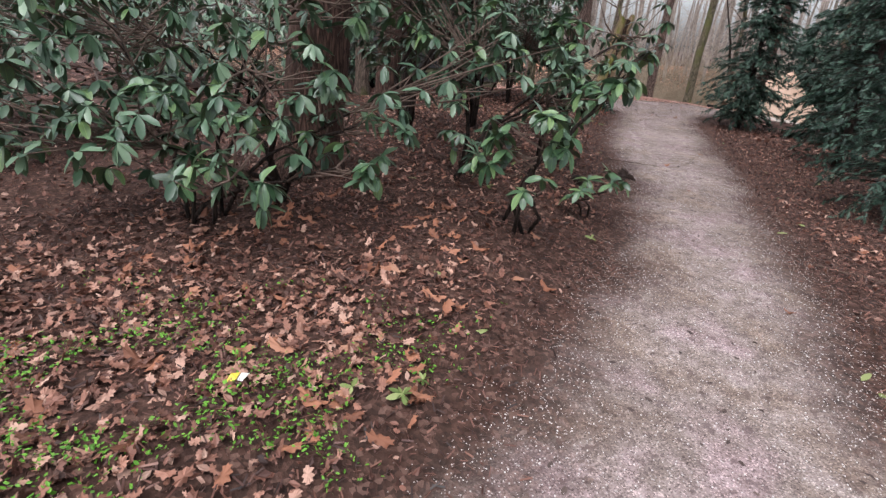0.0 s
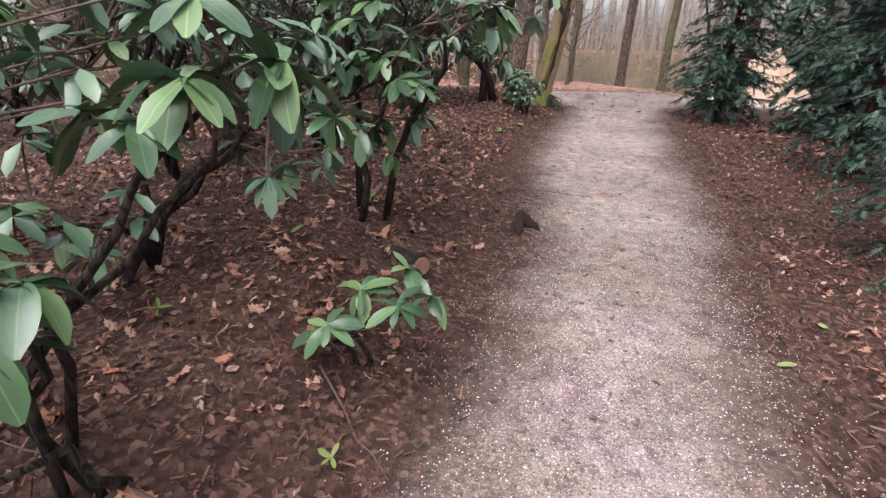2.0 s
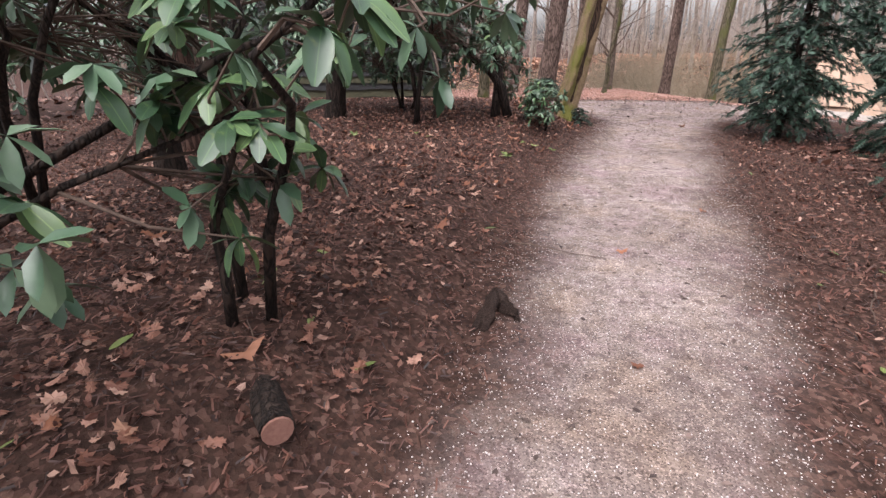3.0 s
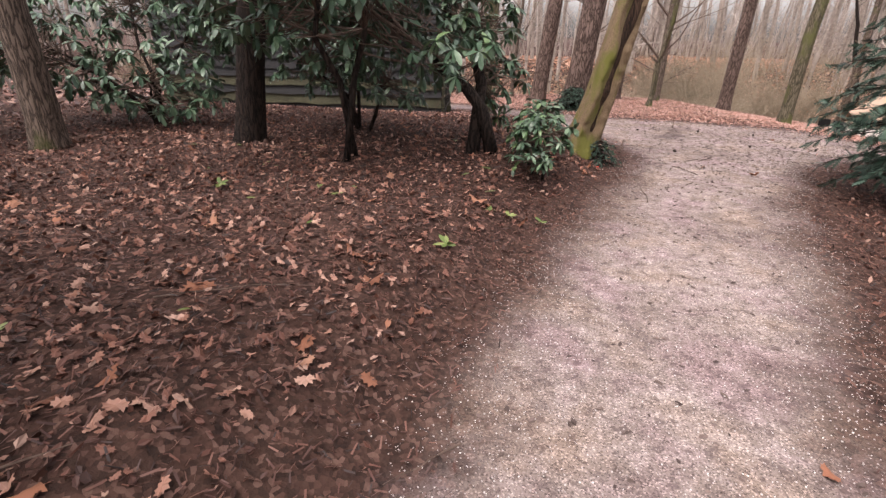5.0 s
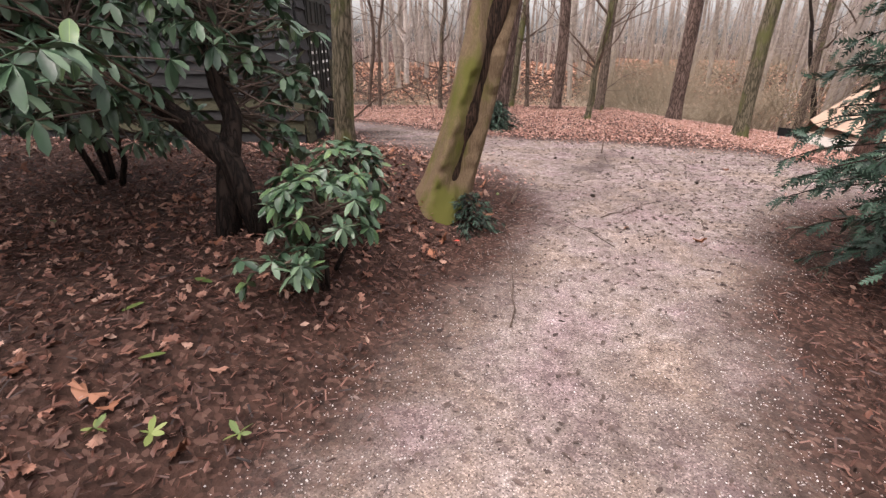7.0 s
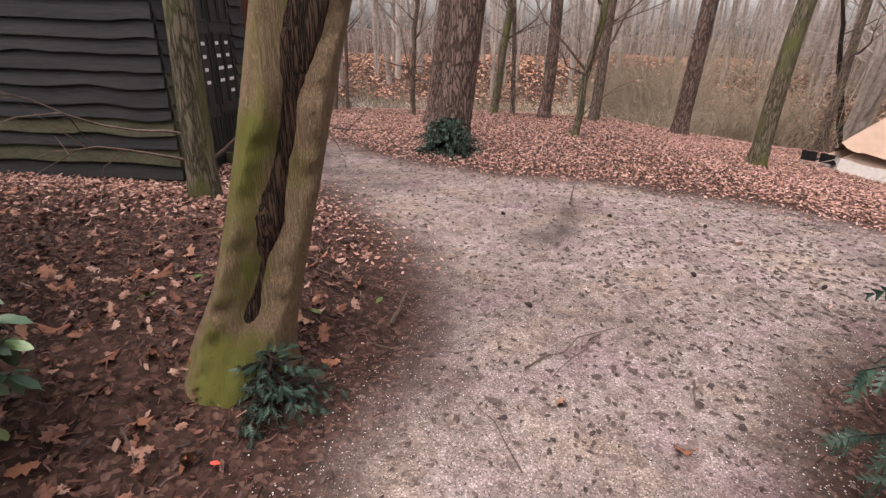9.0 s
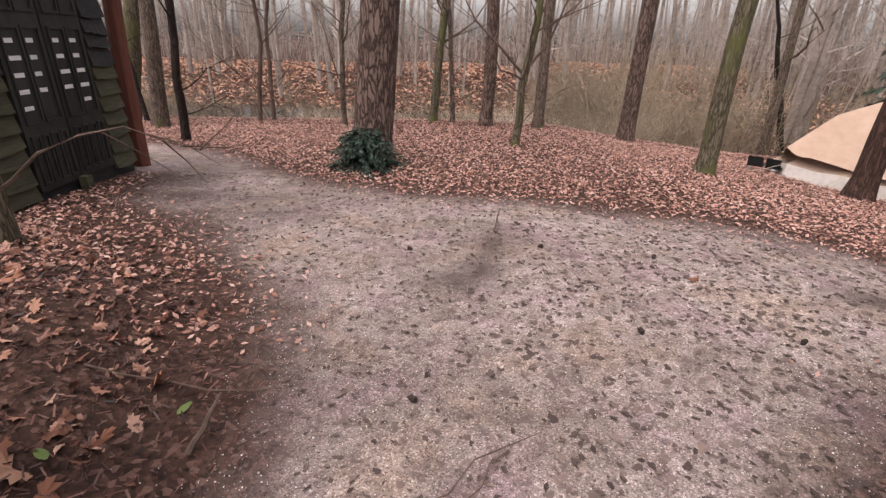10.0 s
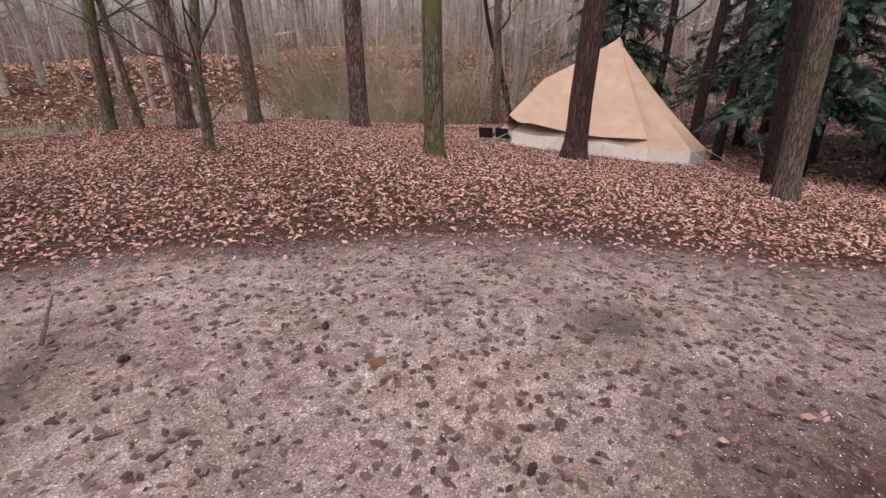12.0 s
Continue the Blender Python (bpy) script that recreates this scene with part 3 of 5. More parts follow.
def thicket():
    """Tall twiggy undergrowth behind the pond and round the glade."""
    rng = np.random.default_rng(15)
    b, n = Buf(), 0
    while n < 210:
        k = rng.integers(0, 4)
        if k < 2:
            x, y = rng.uniform(-35, 30), rng.uniform(41, 62)
        elif k == 2:
            x, y = rng.uniform(17, 45), rng.uniform(4, 45)
        else:
            x, y = rng.uniform(-30, -7), rng.uniform(0, 34)
            if y > 21:
                continue
        n += 1
        z, h = gz(x, y) - 0.05, rng.uniform(2.5, 7)
        for _ in range(5):
            w, s = rng.uniform(0, 6.28), rng.uniform(0.05, 0.4)
            o = Vector((x + rng.normal(0, 0.3), y + rng.normal(0, 0.3), z))
            top = o + Vector((math.cos(w) * s * h, math.sin(w) * s * h, h * rng.uniform(0.6, 1)))
            m = o.lerp(top, 0.5) + Vector((rng.normal(0, 0.2), rng.normal(0, 0.2), 0.08 * h))
            r = rng.uniform(0.012, 0.03)
            b.tube([o, m, top], [r, r * 0.7, r * 0.2], 3, cap=False)
            for _ in range(7):
                q = o.lerp(m, rng.uniform(0.3, 1)) if rng.random() < 0.4 else m.lerp(top, rng.random())
                e = q + Vector((rng.normal(0, .5), rng.normal(0, .5), rng.uniform(-.1, .8)))
                b.tube([q, e, e + Vector((rng.normal(0, .3), rng.normal(0, .3), rng.uniform(-.1, .4)))], [r * 0.45, r * 0.3, r * 0.1], 3, cap=False)
    # same pale wood, haze painted into its colour
    tagged(part("undergrowth", b, M_HAZY_WOOD), "tall bare twiggy undergrowth in the distance, haze in its pale colour", "undergrowth", kind="stuff")


far_woods()
brush()
thicket()


# ---- the split tree stump ----
def split_stump():
    z0 = gz(3.52, 11.7) - 0.08
    ob = thing("tree_stump", "tall broken dead trunk, split open, green moss at its foot", "tree stump", at=(3.52, 11.7, z0))
    H, sides, rows = 2.2, 60, 64
    vs, fs = [], []
    for i in range(rows + 1):
        t = i / rows
        cx, cy = 0.58 * t + 0.03 * math.sin(5 * t), 0.34 * t
        for k in range(sides):
            w = 2 * math.pi * k / sides
            r = 0.19 * (1 + 0.6 * math.exp(-t * 10)) * (1 - 0.04 * t)
            r *= 1 + 0.10 * math.sin(3 * w + 2 * t) + 0.07 * noise.noise(Vector((math.cos(w) * 2.5, math.sin(w) * 2.5, t * 2.5))) + 0.05 * noise.noise(Vector((math.cos(w) * 9, math.sin(w) * 9, t * 1.5)))
            # the split runs down the side that faces the path
            gap = abs((w - 5.05 - 0.2 * math.sin(3.2 * t) + math.pi) % (2 * math.pi) - math.pi)
            wide = 0.74 + 0.3 * noise.noise(Vector((t * 6, 1, 2))) + 0.22 * noise.noise(Vector((t * 30, math.copysign(3, math.sin(w - 5.05)), 5)))
            if gap < wide and t > 0.03:
                r *= 1 - 0.55 * (1 - gap / wide) ** 0.35 * min(1, (t - 0.03) * 8)
            z = t * H
            if i == rows:
                z += 0.12 * math.sin(2 * w + 1) + 0.08 * noise.noise(Vector((k * 0.7, 3, 0)))
            vs.append((cx + r * math.cos(w), cy + r * math.sin(w), z))
    for i in range(rows):
        for k in range(sides):
            k2 = (k + 1) % sides
            fs.append((i * sides + k, i * sides + k2, (i + 1) * sides + k2, (i + 1) * sides + k))
    b = Buf()
    b.add(vs, fs)
    part("trunk", b, M_DEADWOOD, ob, smooth=True)
    core = Buf()
    steps = [i / 24 for i in range(25)]
    core.tube([(0.58 * t, 0.34 * t, H * 0.985 * t) for t in steps], [0.122 - 0.01 * t + 0.014 * noise.noise(Vector((t * 9, 4, 7))) + 0.01 * noise.noise(Vector((t * 31, 1, 3))) for t in steps], 28, 0.15)
    part("heartwood", core, M_ROT, ob, "dark rotten heartwood in the split")


split_stump()

# ---- foliage ----
LEAF_T = []
for _i in range(6):
    _t = _i / 5
    _w = 0.18 * math.sin(math.pi * min(0.985, 0.05 + 0.93 * _t ** 1.25)) ** 0.6
    for _s in (-1, 0, 1):
        LEAF_T.append((_t, _s * _w, abs(_s) * 0.06 * math.sin(math.pi * _t) - 0.22 * _t * _t))
LEAF_F = [(i * 3 + k, i * 3 + k + 1, i * 3 + k + 4, i * 3 + k + 3) for i in range(5) for k in range(2)]
LEAF_LOW = [LEAF_T[k] for k in (1, 6, 7, 8, 12, 13, 14, 16)]
LEAF_LOW_F = [(0, 2, 1), (0, 3, 2), (1, 2, 5, 4), (2, 3, 6, 5), (4, 5, 7), (5, 6, 7)]
LEAF_MESHES = []
for _v in range(3):
    _b = Buf()
    _b.add([(x, y * (1 + 0.12 * _v), z * (0.5 + 0.5 * _v) - 0.012 * math.sin(9 * x + _v)) for x, y, z in LEAF_T], LEAF_F)
    LEAF_MESHES.append(_b.mesh("rhododendron_leaf", M_RHODO_O, True))
PALE_LEAF = bpy.data.meshes.new("fallen_leaf")
PALE_LEAF.from_pydata([(x, y, 0.3 * z + 0.05) for x, y, z in LEAF_T], [], LEAF_F)
PALE_LEAF.materials.append(M_PALE)


def frame_of(d, roll):
    """A turn whose x axis is d, rolled about it."""
    d = Vector(d).normalized()
    side = Vector((0, 0, 1)).cross(d)
    side = side.normalized() if side.length > 1e-3 else Vector((0, 1, 0))
    m = Matrix((d, side, d.cross(side))).transposed()
    return m.to_4x4() @ Matrix.Rotation(roll, 4, "X")


def rhododendron(seed, base, blobs, whorls, label, as_parts=0, leaf=0.135, stems=3, droop=0.55, stem_r=0.022):
    rng = np.random.default_rng(seed)
    bz = gz(*base) - 0.05
    ob = thing("rhododendron", label, "shrub", "rhododendrons along the path", (base[0], base[1], bz))
    org = Vector((base[0], base[1], bz))
    mains = []
    for k in range(stems):
        c = Vector(blobs[k % len(blobs)][0]) - org
        w = rng.uniform(0, 6.28)
        o = Vector((math.cos(w) * 0.12, math.sin(w) * 0.12, 0))
        pts = [o]
        for j in range(1, 7):
            t = j / 6
            p = o.lerp(c, t)
            p.z = o.z + (c.z - o.z) * t ** 0.55
            pts.append(p + Vector((rng.normal(0, 0.05), rng.normal(0, 0.05), 0)))
        sb = Buf()
        sb.tube(pts, [stem_r * (1.25 - 0.85 * j / 6) for j in range(7)], 7, 0.2)
        part("stem", sb, M_DARK, ob, smooth=True)
        mains.append(pts)
    tw, rest, made = Buf(), Buf(), 0
    pos, rot, scl = [], [], []
    vol = np.array([b[1][0] * b[1][1] * b[1][2] for b in blobs]) ** 0.67
    for _ in range(whorls):
        c, r = blobs[rng.choice(len(blobs), p=vol / vol.sum())]
        u = Vector(rng.normal(0, 1, 3)).normalized() * rng.uniform(0.55, 1.0)
        p = Vector((c[0] + u.x * r[0], c[1] + u.y * r[1], c[2] + u.z * r[2])) - org
        if p.z + bz < gz(p.x + org.x, p.y + org.y) + 0.12:
            continue
        near = sorted((along(m, f) for m in mains for f in (0.35, 0.45, 0.55, 0.65, 0.75, 0.85, 0.93, 1.0)), key=lambda q: (q - p).length + 0.6 * max(0, q.z - p.z))[int(rng.integers(0, 4))]
        mid = near.lerp(p, 0.5) + Vector((rng.normal(0, 0.05), rng.normal(0, 0.05), rng.normal(-0.03, 0.04)))
        if as_parts:
            one = Buf()
            one.tube([near, mid, p], [0.008, 0.006, 0.004], 5, cap=False)
            part("twig", one, M_TWIG, ob)
        else:
            tw.tube([near, mid, p], [0.009, 0.006, 0.004], 5, cap=False)
        axis = ((p - near).normalized() * 0.6 + Vector((0, 0, 0.5)) + Vector(rng.normal(0, 0.25, 3))).normalized()
        side = axis.orthogonal().normalized()
        k = int(rng.integers(6, 10))
        ph = rng.uniform(0, 6.28)
        for j in range(k):
            w = ph + 2 * math.pi * j / k + rng.normal(0, 0.15)
            out = (Matrix.Rotation(w, 3, axis) @ side)
            d = (out + axis * rng.uniform(-0.15, 0.45) - Vector((0, 0, droop * rng.uniform(0.5, 1.3)))).normalized()
            m = frame_of(d, rng.normal(0, 0.3))
            s = leaf * rng.uniform(0.7, 1.15)
            if made < as_parts:
                lf = new("leaf", LEAF_MESHES[int(rng.integers(0, 3))])
                lf.parent = ob
                lf.matrix_local = Matrix.Translation(p) @ m @ Matrix.Scale(s, 4)
                made += 1
            else:
                pos.append(p[:])
                rot.append(np.array(m.to_3x3()))
                scl.append(s)
    if tw.n:
        tagged(part("twig_mass", tw, M_TWIG, ob), kind="stuff")
    if pos:
        rest.scatter(LEAF_LOW, LEAF_LOW_F, np.array(pos), np.array(rot), np.array(scl))
        tagged(part("foliage", rest, M_RHODO, ob, smooth=True), kind="stuff")
    return ob


rhododendron(11, (-1.90, 2.30), [((-2.7, 1.7, 0.85), (0.6, 0.5, 0.5)), ((-1.7, 1.8, 1.35), (0.6, 0.5, 0.5)), ((-1.8, 1.2, 0.75), (0.4, 0.3, 0.2)), ((-1.15, 2.0, 1.0), (0.45, 0.4, 0.4)), ((-3.0, 2.6, 1.6), (0.8, 0.7, 0.6)), ((-3.5, 1.6, 1.2), (0.5, 0.5, 0.6))], 120,
             "large old rhododendron with drooping leaf whorls over leaf litter", 290, 0.15, 5)
rhododendron(12, (-0.26, 3.28), [((-0.26, 3.28, 1.5), (0.6, 0.5, 0.6)), ((0.59, 3.18, 1.15), (0.5, 0.4, 0.4)), ((1.04, 4.08, 1.25), (0.5, 0.5, 0.5)), ((1.74, 4.58, 1.75), (0.55, 0.6, 0.45)), ((-0.26, 2.88, 0.75), (0.35, 0.3, 0.2)), ((-0.66, 3.68, 1.9), (0.7, 0.6, 0.5))], 120,
             "leggy rhododendron with dark stems arching over the path edge", 290, 0.15, 5, stem_r=0.019)
rhododendron(13, (0.17, 2.17), [((0.24, 1.8, 1.05), (0.25, 0.22, 0.2)), ((0.74, 2.1, 1.3), (0.25, 0.2, 0.16)), ((0.2, 1.57, 0.68), (0.15, 0.12, 0.12)), ((0.84, 2.07, 1.45), (0.2, 0.18, 0.12)), ((-0.08, 2.12, 0.9), (0.25, 0.2, 0.25))], 26,
             "young rhododendron branch with glossy green leaf whorls", 200, 0.16, 4, stem_r=0.014)
rhododendron(14, (0.94, 2.93), [((1.14, 2.83, 0.48), (0.22, 0.16, 0.1)), ((0.84, 2.68, 0.36), (0.12, 0.1, 0.06))], 6,
             "low rhododendron shoot beside the path", 60, 0.14, 2, 0.3, 0.009)
rhododendron(15, (0.82, 4.25), [((0.97, 4.05, 1.2), (0.3, 0.3, 0.3)), ((1.49, 3.53, 1.58), (0.2, 0.18, 0.1)), ((0.97, 4.35, 1.7), (0.5, 0.4, 0.3))], 26,
             "rhododendron with one bare dark stem and big leaves", 200, 0.17, 3, 0.4, 0.022)
rhododendron(16, (2.35, 10.62), [((2.25, 10.92, 1.7), (0.45, 0.5, 0.45)), ((1.45, 10.42, 1.65), (0.7, 0.5, 0.5)), ((1.55, 11.42, 1.8), (0.8, 0.6, 0.5)), ((2.35, 11.42, 1.45), (0.35, 0.35, 0.4)), ((0.75, 10.52, 1.9), (0.7, 0.5, 0.5)), ((2.2, 9.42, 1.4), (0.35, 0.35, 0.22)), ((2.55, 11.17, 1.0), (0.28, 0.3, 0.4))], 290,
             "tall rhododendron with black stems beside the path", 200, 0.14, 2, stem_r=0.066)
rhododendron(17, (2.97, 10.25), [((2.97, 10.35, 0.62), (0.36, 0.4, 0.26)), ((2.87, 9.85, 0.42), (0.2, 0.2, 0.1)), ((3.02, 10.85, 0.7), (0.3, 0.35, 0.22))], 110,
             "low rounded rhododendron at the path edge", 290, 0.11, 4, 0.35, 0.012)
rhododendron(18, (0.60, 11.70), [((0.3, 11.7, 1.3), (0.8, 0.6, 0.5)), ((1.1, 11.3, 1.0), (0.6, 0.5, 0.4)), ((0.4, 11.9, 2.1), (1.0, 0.7, 0.5)), ((-0.9, 11.7, 1.9), (0.9, 0.6, 0.6)), ((0.2, 11.1, 1.2), (0.7, 0.4, 0.4))], 360,
             "dense rhododendron in front of the dark shed", 0, 0.14, 5)
rhododendron(19, (-2.2, 11.4), [((-2.2, 11.2, 0.9), (1.1, 0.7, 0.6)), ((-3.4, 11.0, 1.3), (1.0, 0.8, 0.7)), ((-1.4, 11.8, 1.8), (0.9, 0.8, 0.7)), ((-3.0, 12.0, 2.1), (1.2, 0.8, 0.7)), ((-3.6, 9.8, 1.6), (0.8, 0.8, 0.7))], 560,
             "broad evergreen rhododendron bank in the shade", 0, 0.15, 6)
rhododendron(20, (-3.90, 7.30), [((-3.7, 7.1, 1.1), (0.8, 0.7, 0.7)), ((-4.5, 6.1, 1.4), (0.8, 0.8, 0.8)), ((-3.3, 8.1, 1.8), (0.9, 0.8, 0.6))], 150,
             "rhododendron thicket deep in the shade", 0, 0.15, 5)
rhododendron(21, (0.00, 6.40), [((-0.2, 6.6, 2.0), (0.9, 0.8, 0.5)), ((-0.9, 5.6, 1.9), (0.8, 0.7, 0.5))], 70,
             "tall rhododendron with thin bent stems", 0, 0.15, 4, stem_r=0.03)
rhododendron(23, (-5.20, 3.30), [((-5.0, 3.1, 1.0), (1.0, 0.9, 0.8)), ((-6.2, 4.5, 1.4), (1.2, 1.0, 0.9)), ((-5.0, 4.7, 2.0), (1.1, 0.9, 0.7)), ((-6.0, 2.1, 1.2), (1.0, 0.9, 0.9))], 420,
             "rhododendron thicket closing the shady side of the bank", 0, 0.16, 6)
rhododendron(24, (-6.5, 9.0), [((-6.3, 8.8, 1.3), (1.4, 1.2, 1.0)), ((-7.4, 10.4, 1.6), (1.4, 1.2, 1.1)), ((-5.4, 10.8, 1.8), (1.0, 1.0, 0.9))], 380,
             "large rhododendron thicket deep among the trees", 0, 0.17, 6)
rhododendron(22, (17.2, 16.2), [((17.2, 16.2, -0.3), (1.1, 0.9, 0.7)), ((18.4, 17.4, 0.2), (1.2, 1.0, 0.9)), ((17.0, 14.6, 0.4), (0.9, 0.9, 0.8))], 200,
             "dark evergreen shrub beyond the tent", 0, 0.15, 5)

rhododendron(25, (0.95, 10.0), [((0.6, 9.3, 2.5), (1.0, 0.8, 0.5)), ((1.6, 9.9, 2.6), (0.8, 0.8, 0.5)), ((-0.4, 9.0, 2.7), (0.9, 0.8, 0.5)), ((1.5, 9.0, 2.05), (0.5, 0.5, 0.35)), ((0.3, 9.9, 1.7), (0.8, 0.5, 0.4)), ((1.3, 11.6, 2.5), (0.9, 0.8, 0.5)), ((1.9, 10.2, 1.45), (0.5, 0.45, 0.35)), ((1.0, 10.1, 1.5), (0.6, 0.4, 0.35))], 380,
             "tall dark rhododendron arching over the leafy bank", 0, 0.15, 2, stem_r=0.03)
rhododendron(26, (-0.9, 5.2), [((-0.9, 5.2, 2.6), (1.1, 0.9, 0.5)), ((0.4, 5.4, 2.7), (0.9, 0.9, 0.5)), ((0.2, 4.0, 2.5), (0.9, 0.7, 0.45)), ((-1.6, 4.2, 2.3), (0.9, 0.7, 0.5)), ((1.2, 6.2, 2.5), (0.7, 0.7, 0.4)), ((-1.3, 6.2, 1.5), (0.8, 0.5, 0.5)), ((-0.2, 6.0, 1.3), (0.6, 0.4, 0.4))], 330,
             "tall old rhododendron with a high leafy crown", 0, 0.15, 3, stem_r=0.024)
rhododendron(27, (-2.3, 1.9), [((-2.4, 1.7, 0.95), (0.5, 0.45, 0.45)), ((-1.7, 1.9, 1.25), (0.5, 0.4, 0.4)), ((-0.9, 2.2, 1.2), (0.5, 0.4, 0.4)), ((-1.2, 1.6, 0.75), (0.4, 0.3, 0.2)), ((-2.9, 2.2, 1.5), (0.6, 0.6, 0.6)), ((-1.6, 2.4, 1.9), (0.9, 0.6, 0.4)), ((0.2, 2.9, 1.5), (0.5, 0.5, 0.4))], 130,
             "spreading rhododendron with drooping grey-green leaf whorls", 280, 0.15, 6, 0.7, 0.014)

# yew: a spray is a short twig with two rows of needles
SPRAY_V, SPRAY_F = [(_i / 5, 0, -0.10 * (_i / 5) ** 2) for _i in range(6)], []
for _i in range(5):
    _t = (_i + 0.5) / 5
    _l = 0.25 * math.sin(math.pi * (0.16 + 0.8 * _t)) + 0.04
    for _s in (-1, 1):
        SPRAY_F.append((_i, _i + 1, len(SPRAY_V)) if _s > 0 else (_i + 1, _i, len(SPRAY_V)))
        SPRAY_V.append((_t + 0.20, _s * _l, 0.03 - 0.10 * _t * _t))


def yew(seed, x, y, height, radius, label, boughs=120, low=0.06, trunk_r=0.06, name="yew_tree", z=None, spray=(0.055, 0.11)):
    rng = np.random.default_rng(seed)
    z = gz(x, y) - 0.05 if z is None else z
    ob = thing(name, label, "conifer", at=(x, y, z))
    tb = Buf()
    if trunk_r:
        pts = bent(rng, (0, 0, 0), (0, 0, height * 0.96), 8, 0.02)
        tb.tube(pts, [trunk_r * (1.1 - i / 8) + 0.004 for i in range(9)], 8, 0.2)
        part("trunk", tb, M_DARK, ob, smooth=True)
    wood, pos, rot, scl = Buf(), [], [], []
    for _ in range(boughs):
        h = low + (1 - low) * rng.random() ** 1.15
        w = rng.uniform(0, 6.283)
        ln = radius * (1.02 - h) ** 0.45 * (0.55 + 0.45 * min(1, h / 0.22)) * rng.uniform(0.5, 1.08) + 0.06
        d = Vector((math.cos(w), math.sin(w), rng.uniform(-0.05, 0.45)))
        p = Vector((0, 0, h * height))
        pts = [p]
        for k in range(5):
            d = (d + Vector((rng.normal(0, .15), rng.normal(0, .15), -0.15))).normalized()
            pts.append(pts[-1] + d * ln / 5)
        wood.tube(pts[::2] + pts[-1:], [0.012, 0.008, 0.005, 0.002], 3, cap=False)
        for k in range(int(10 + ln * 23)):
            t = rng.uniform(0.12, 1.0)
            q = along(pts, t)
            dd = (along(pts, min(1, t + 0.05)) - along(pts, max(0, t - 0.1))).normalized()
            side = Vector((0, 0, 1)).cross(dd).normalized() * (1 if k % 2 else -1)
            e = (dd * 0.7 + side * rng.uniform(0.1, 1.0) + Vector((0, 0, rng.normal(-0.3, 0.45)))).normalized()
            pos.append(q[:])
            rot.append(np.array(frame_of(e, rng.normal(0, 0.8)).to_3x3()))
            scl.append(rng.uniform(*spray))
    tagged(part("branch_mass", wood, M_DARK, ob), kind="stuff")
    fol = Buf()
    fol.scatter(SPRAY_V, SPRAY_F, np.array(pos), np.array(rot), np.array(scl))
    tagged(part("foliage", fol, M_YEW, ob), kind="stuff")
    return ob


yew(31, 5.2, 4.0, 4.6, 1.35, "dense dark green yew hanging over the path edge", 350)
yew(32, 6.6, 6.9, 4.8, 1.3, "dark green yew beside the path", 260)
yew(33, 7.05, 10.9, 4.4, 1.2, "blue-green young conifer with feathery drooping twigs", 430, 0.07, spray=(0.07, 0.13))
yew(34, 6.9, 4.6, 4.2, 1.7, "tall dark conifer behind the path-side yews", 130, spray=(0.12, 0.2))
yew(35, 8.5, 9.3, 5.0, 1.7, "tall dark conifer behind the path-side yews", 190, spray=(0.14, 0.24))
yew(36, 4.03, 17.5, 0.62, 0.74, "low evergreen shrub round the pine's foot", 250, 0.05, 0.02, "evergreen_shrub", spray=(0.035, 0.075))
yew(37, 3.82, 11.55, 0.32, 0.30, "small dark evergreen sprig at the stump's foot", 46, 0.05, 0.01, "evergreen_sprig", spray=(0.03, 0.065))
for k, (x, y, h, r) in enumerate(((16.2, 17.4, 5.0, 2.2), (17.4, 13.6, 5.5, 2.6), (20.0, 16.2, 5.5, 2.6), (18.9, 20.4, 5.5, 2.3), (16.9, 23.0, 5.5, 2.0))):
    yew(45 + k, x, y, h, r, "dark hemlock with hanging boughs beyond the clearing", 125, 0.24, 0.13, "hemlock_tree", spray=(0.13, 0.26))


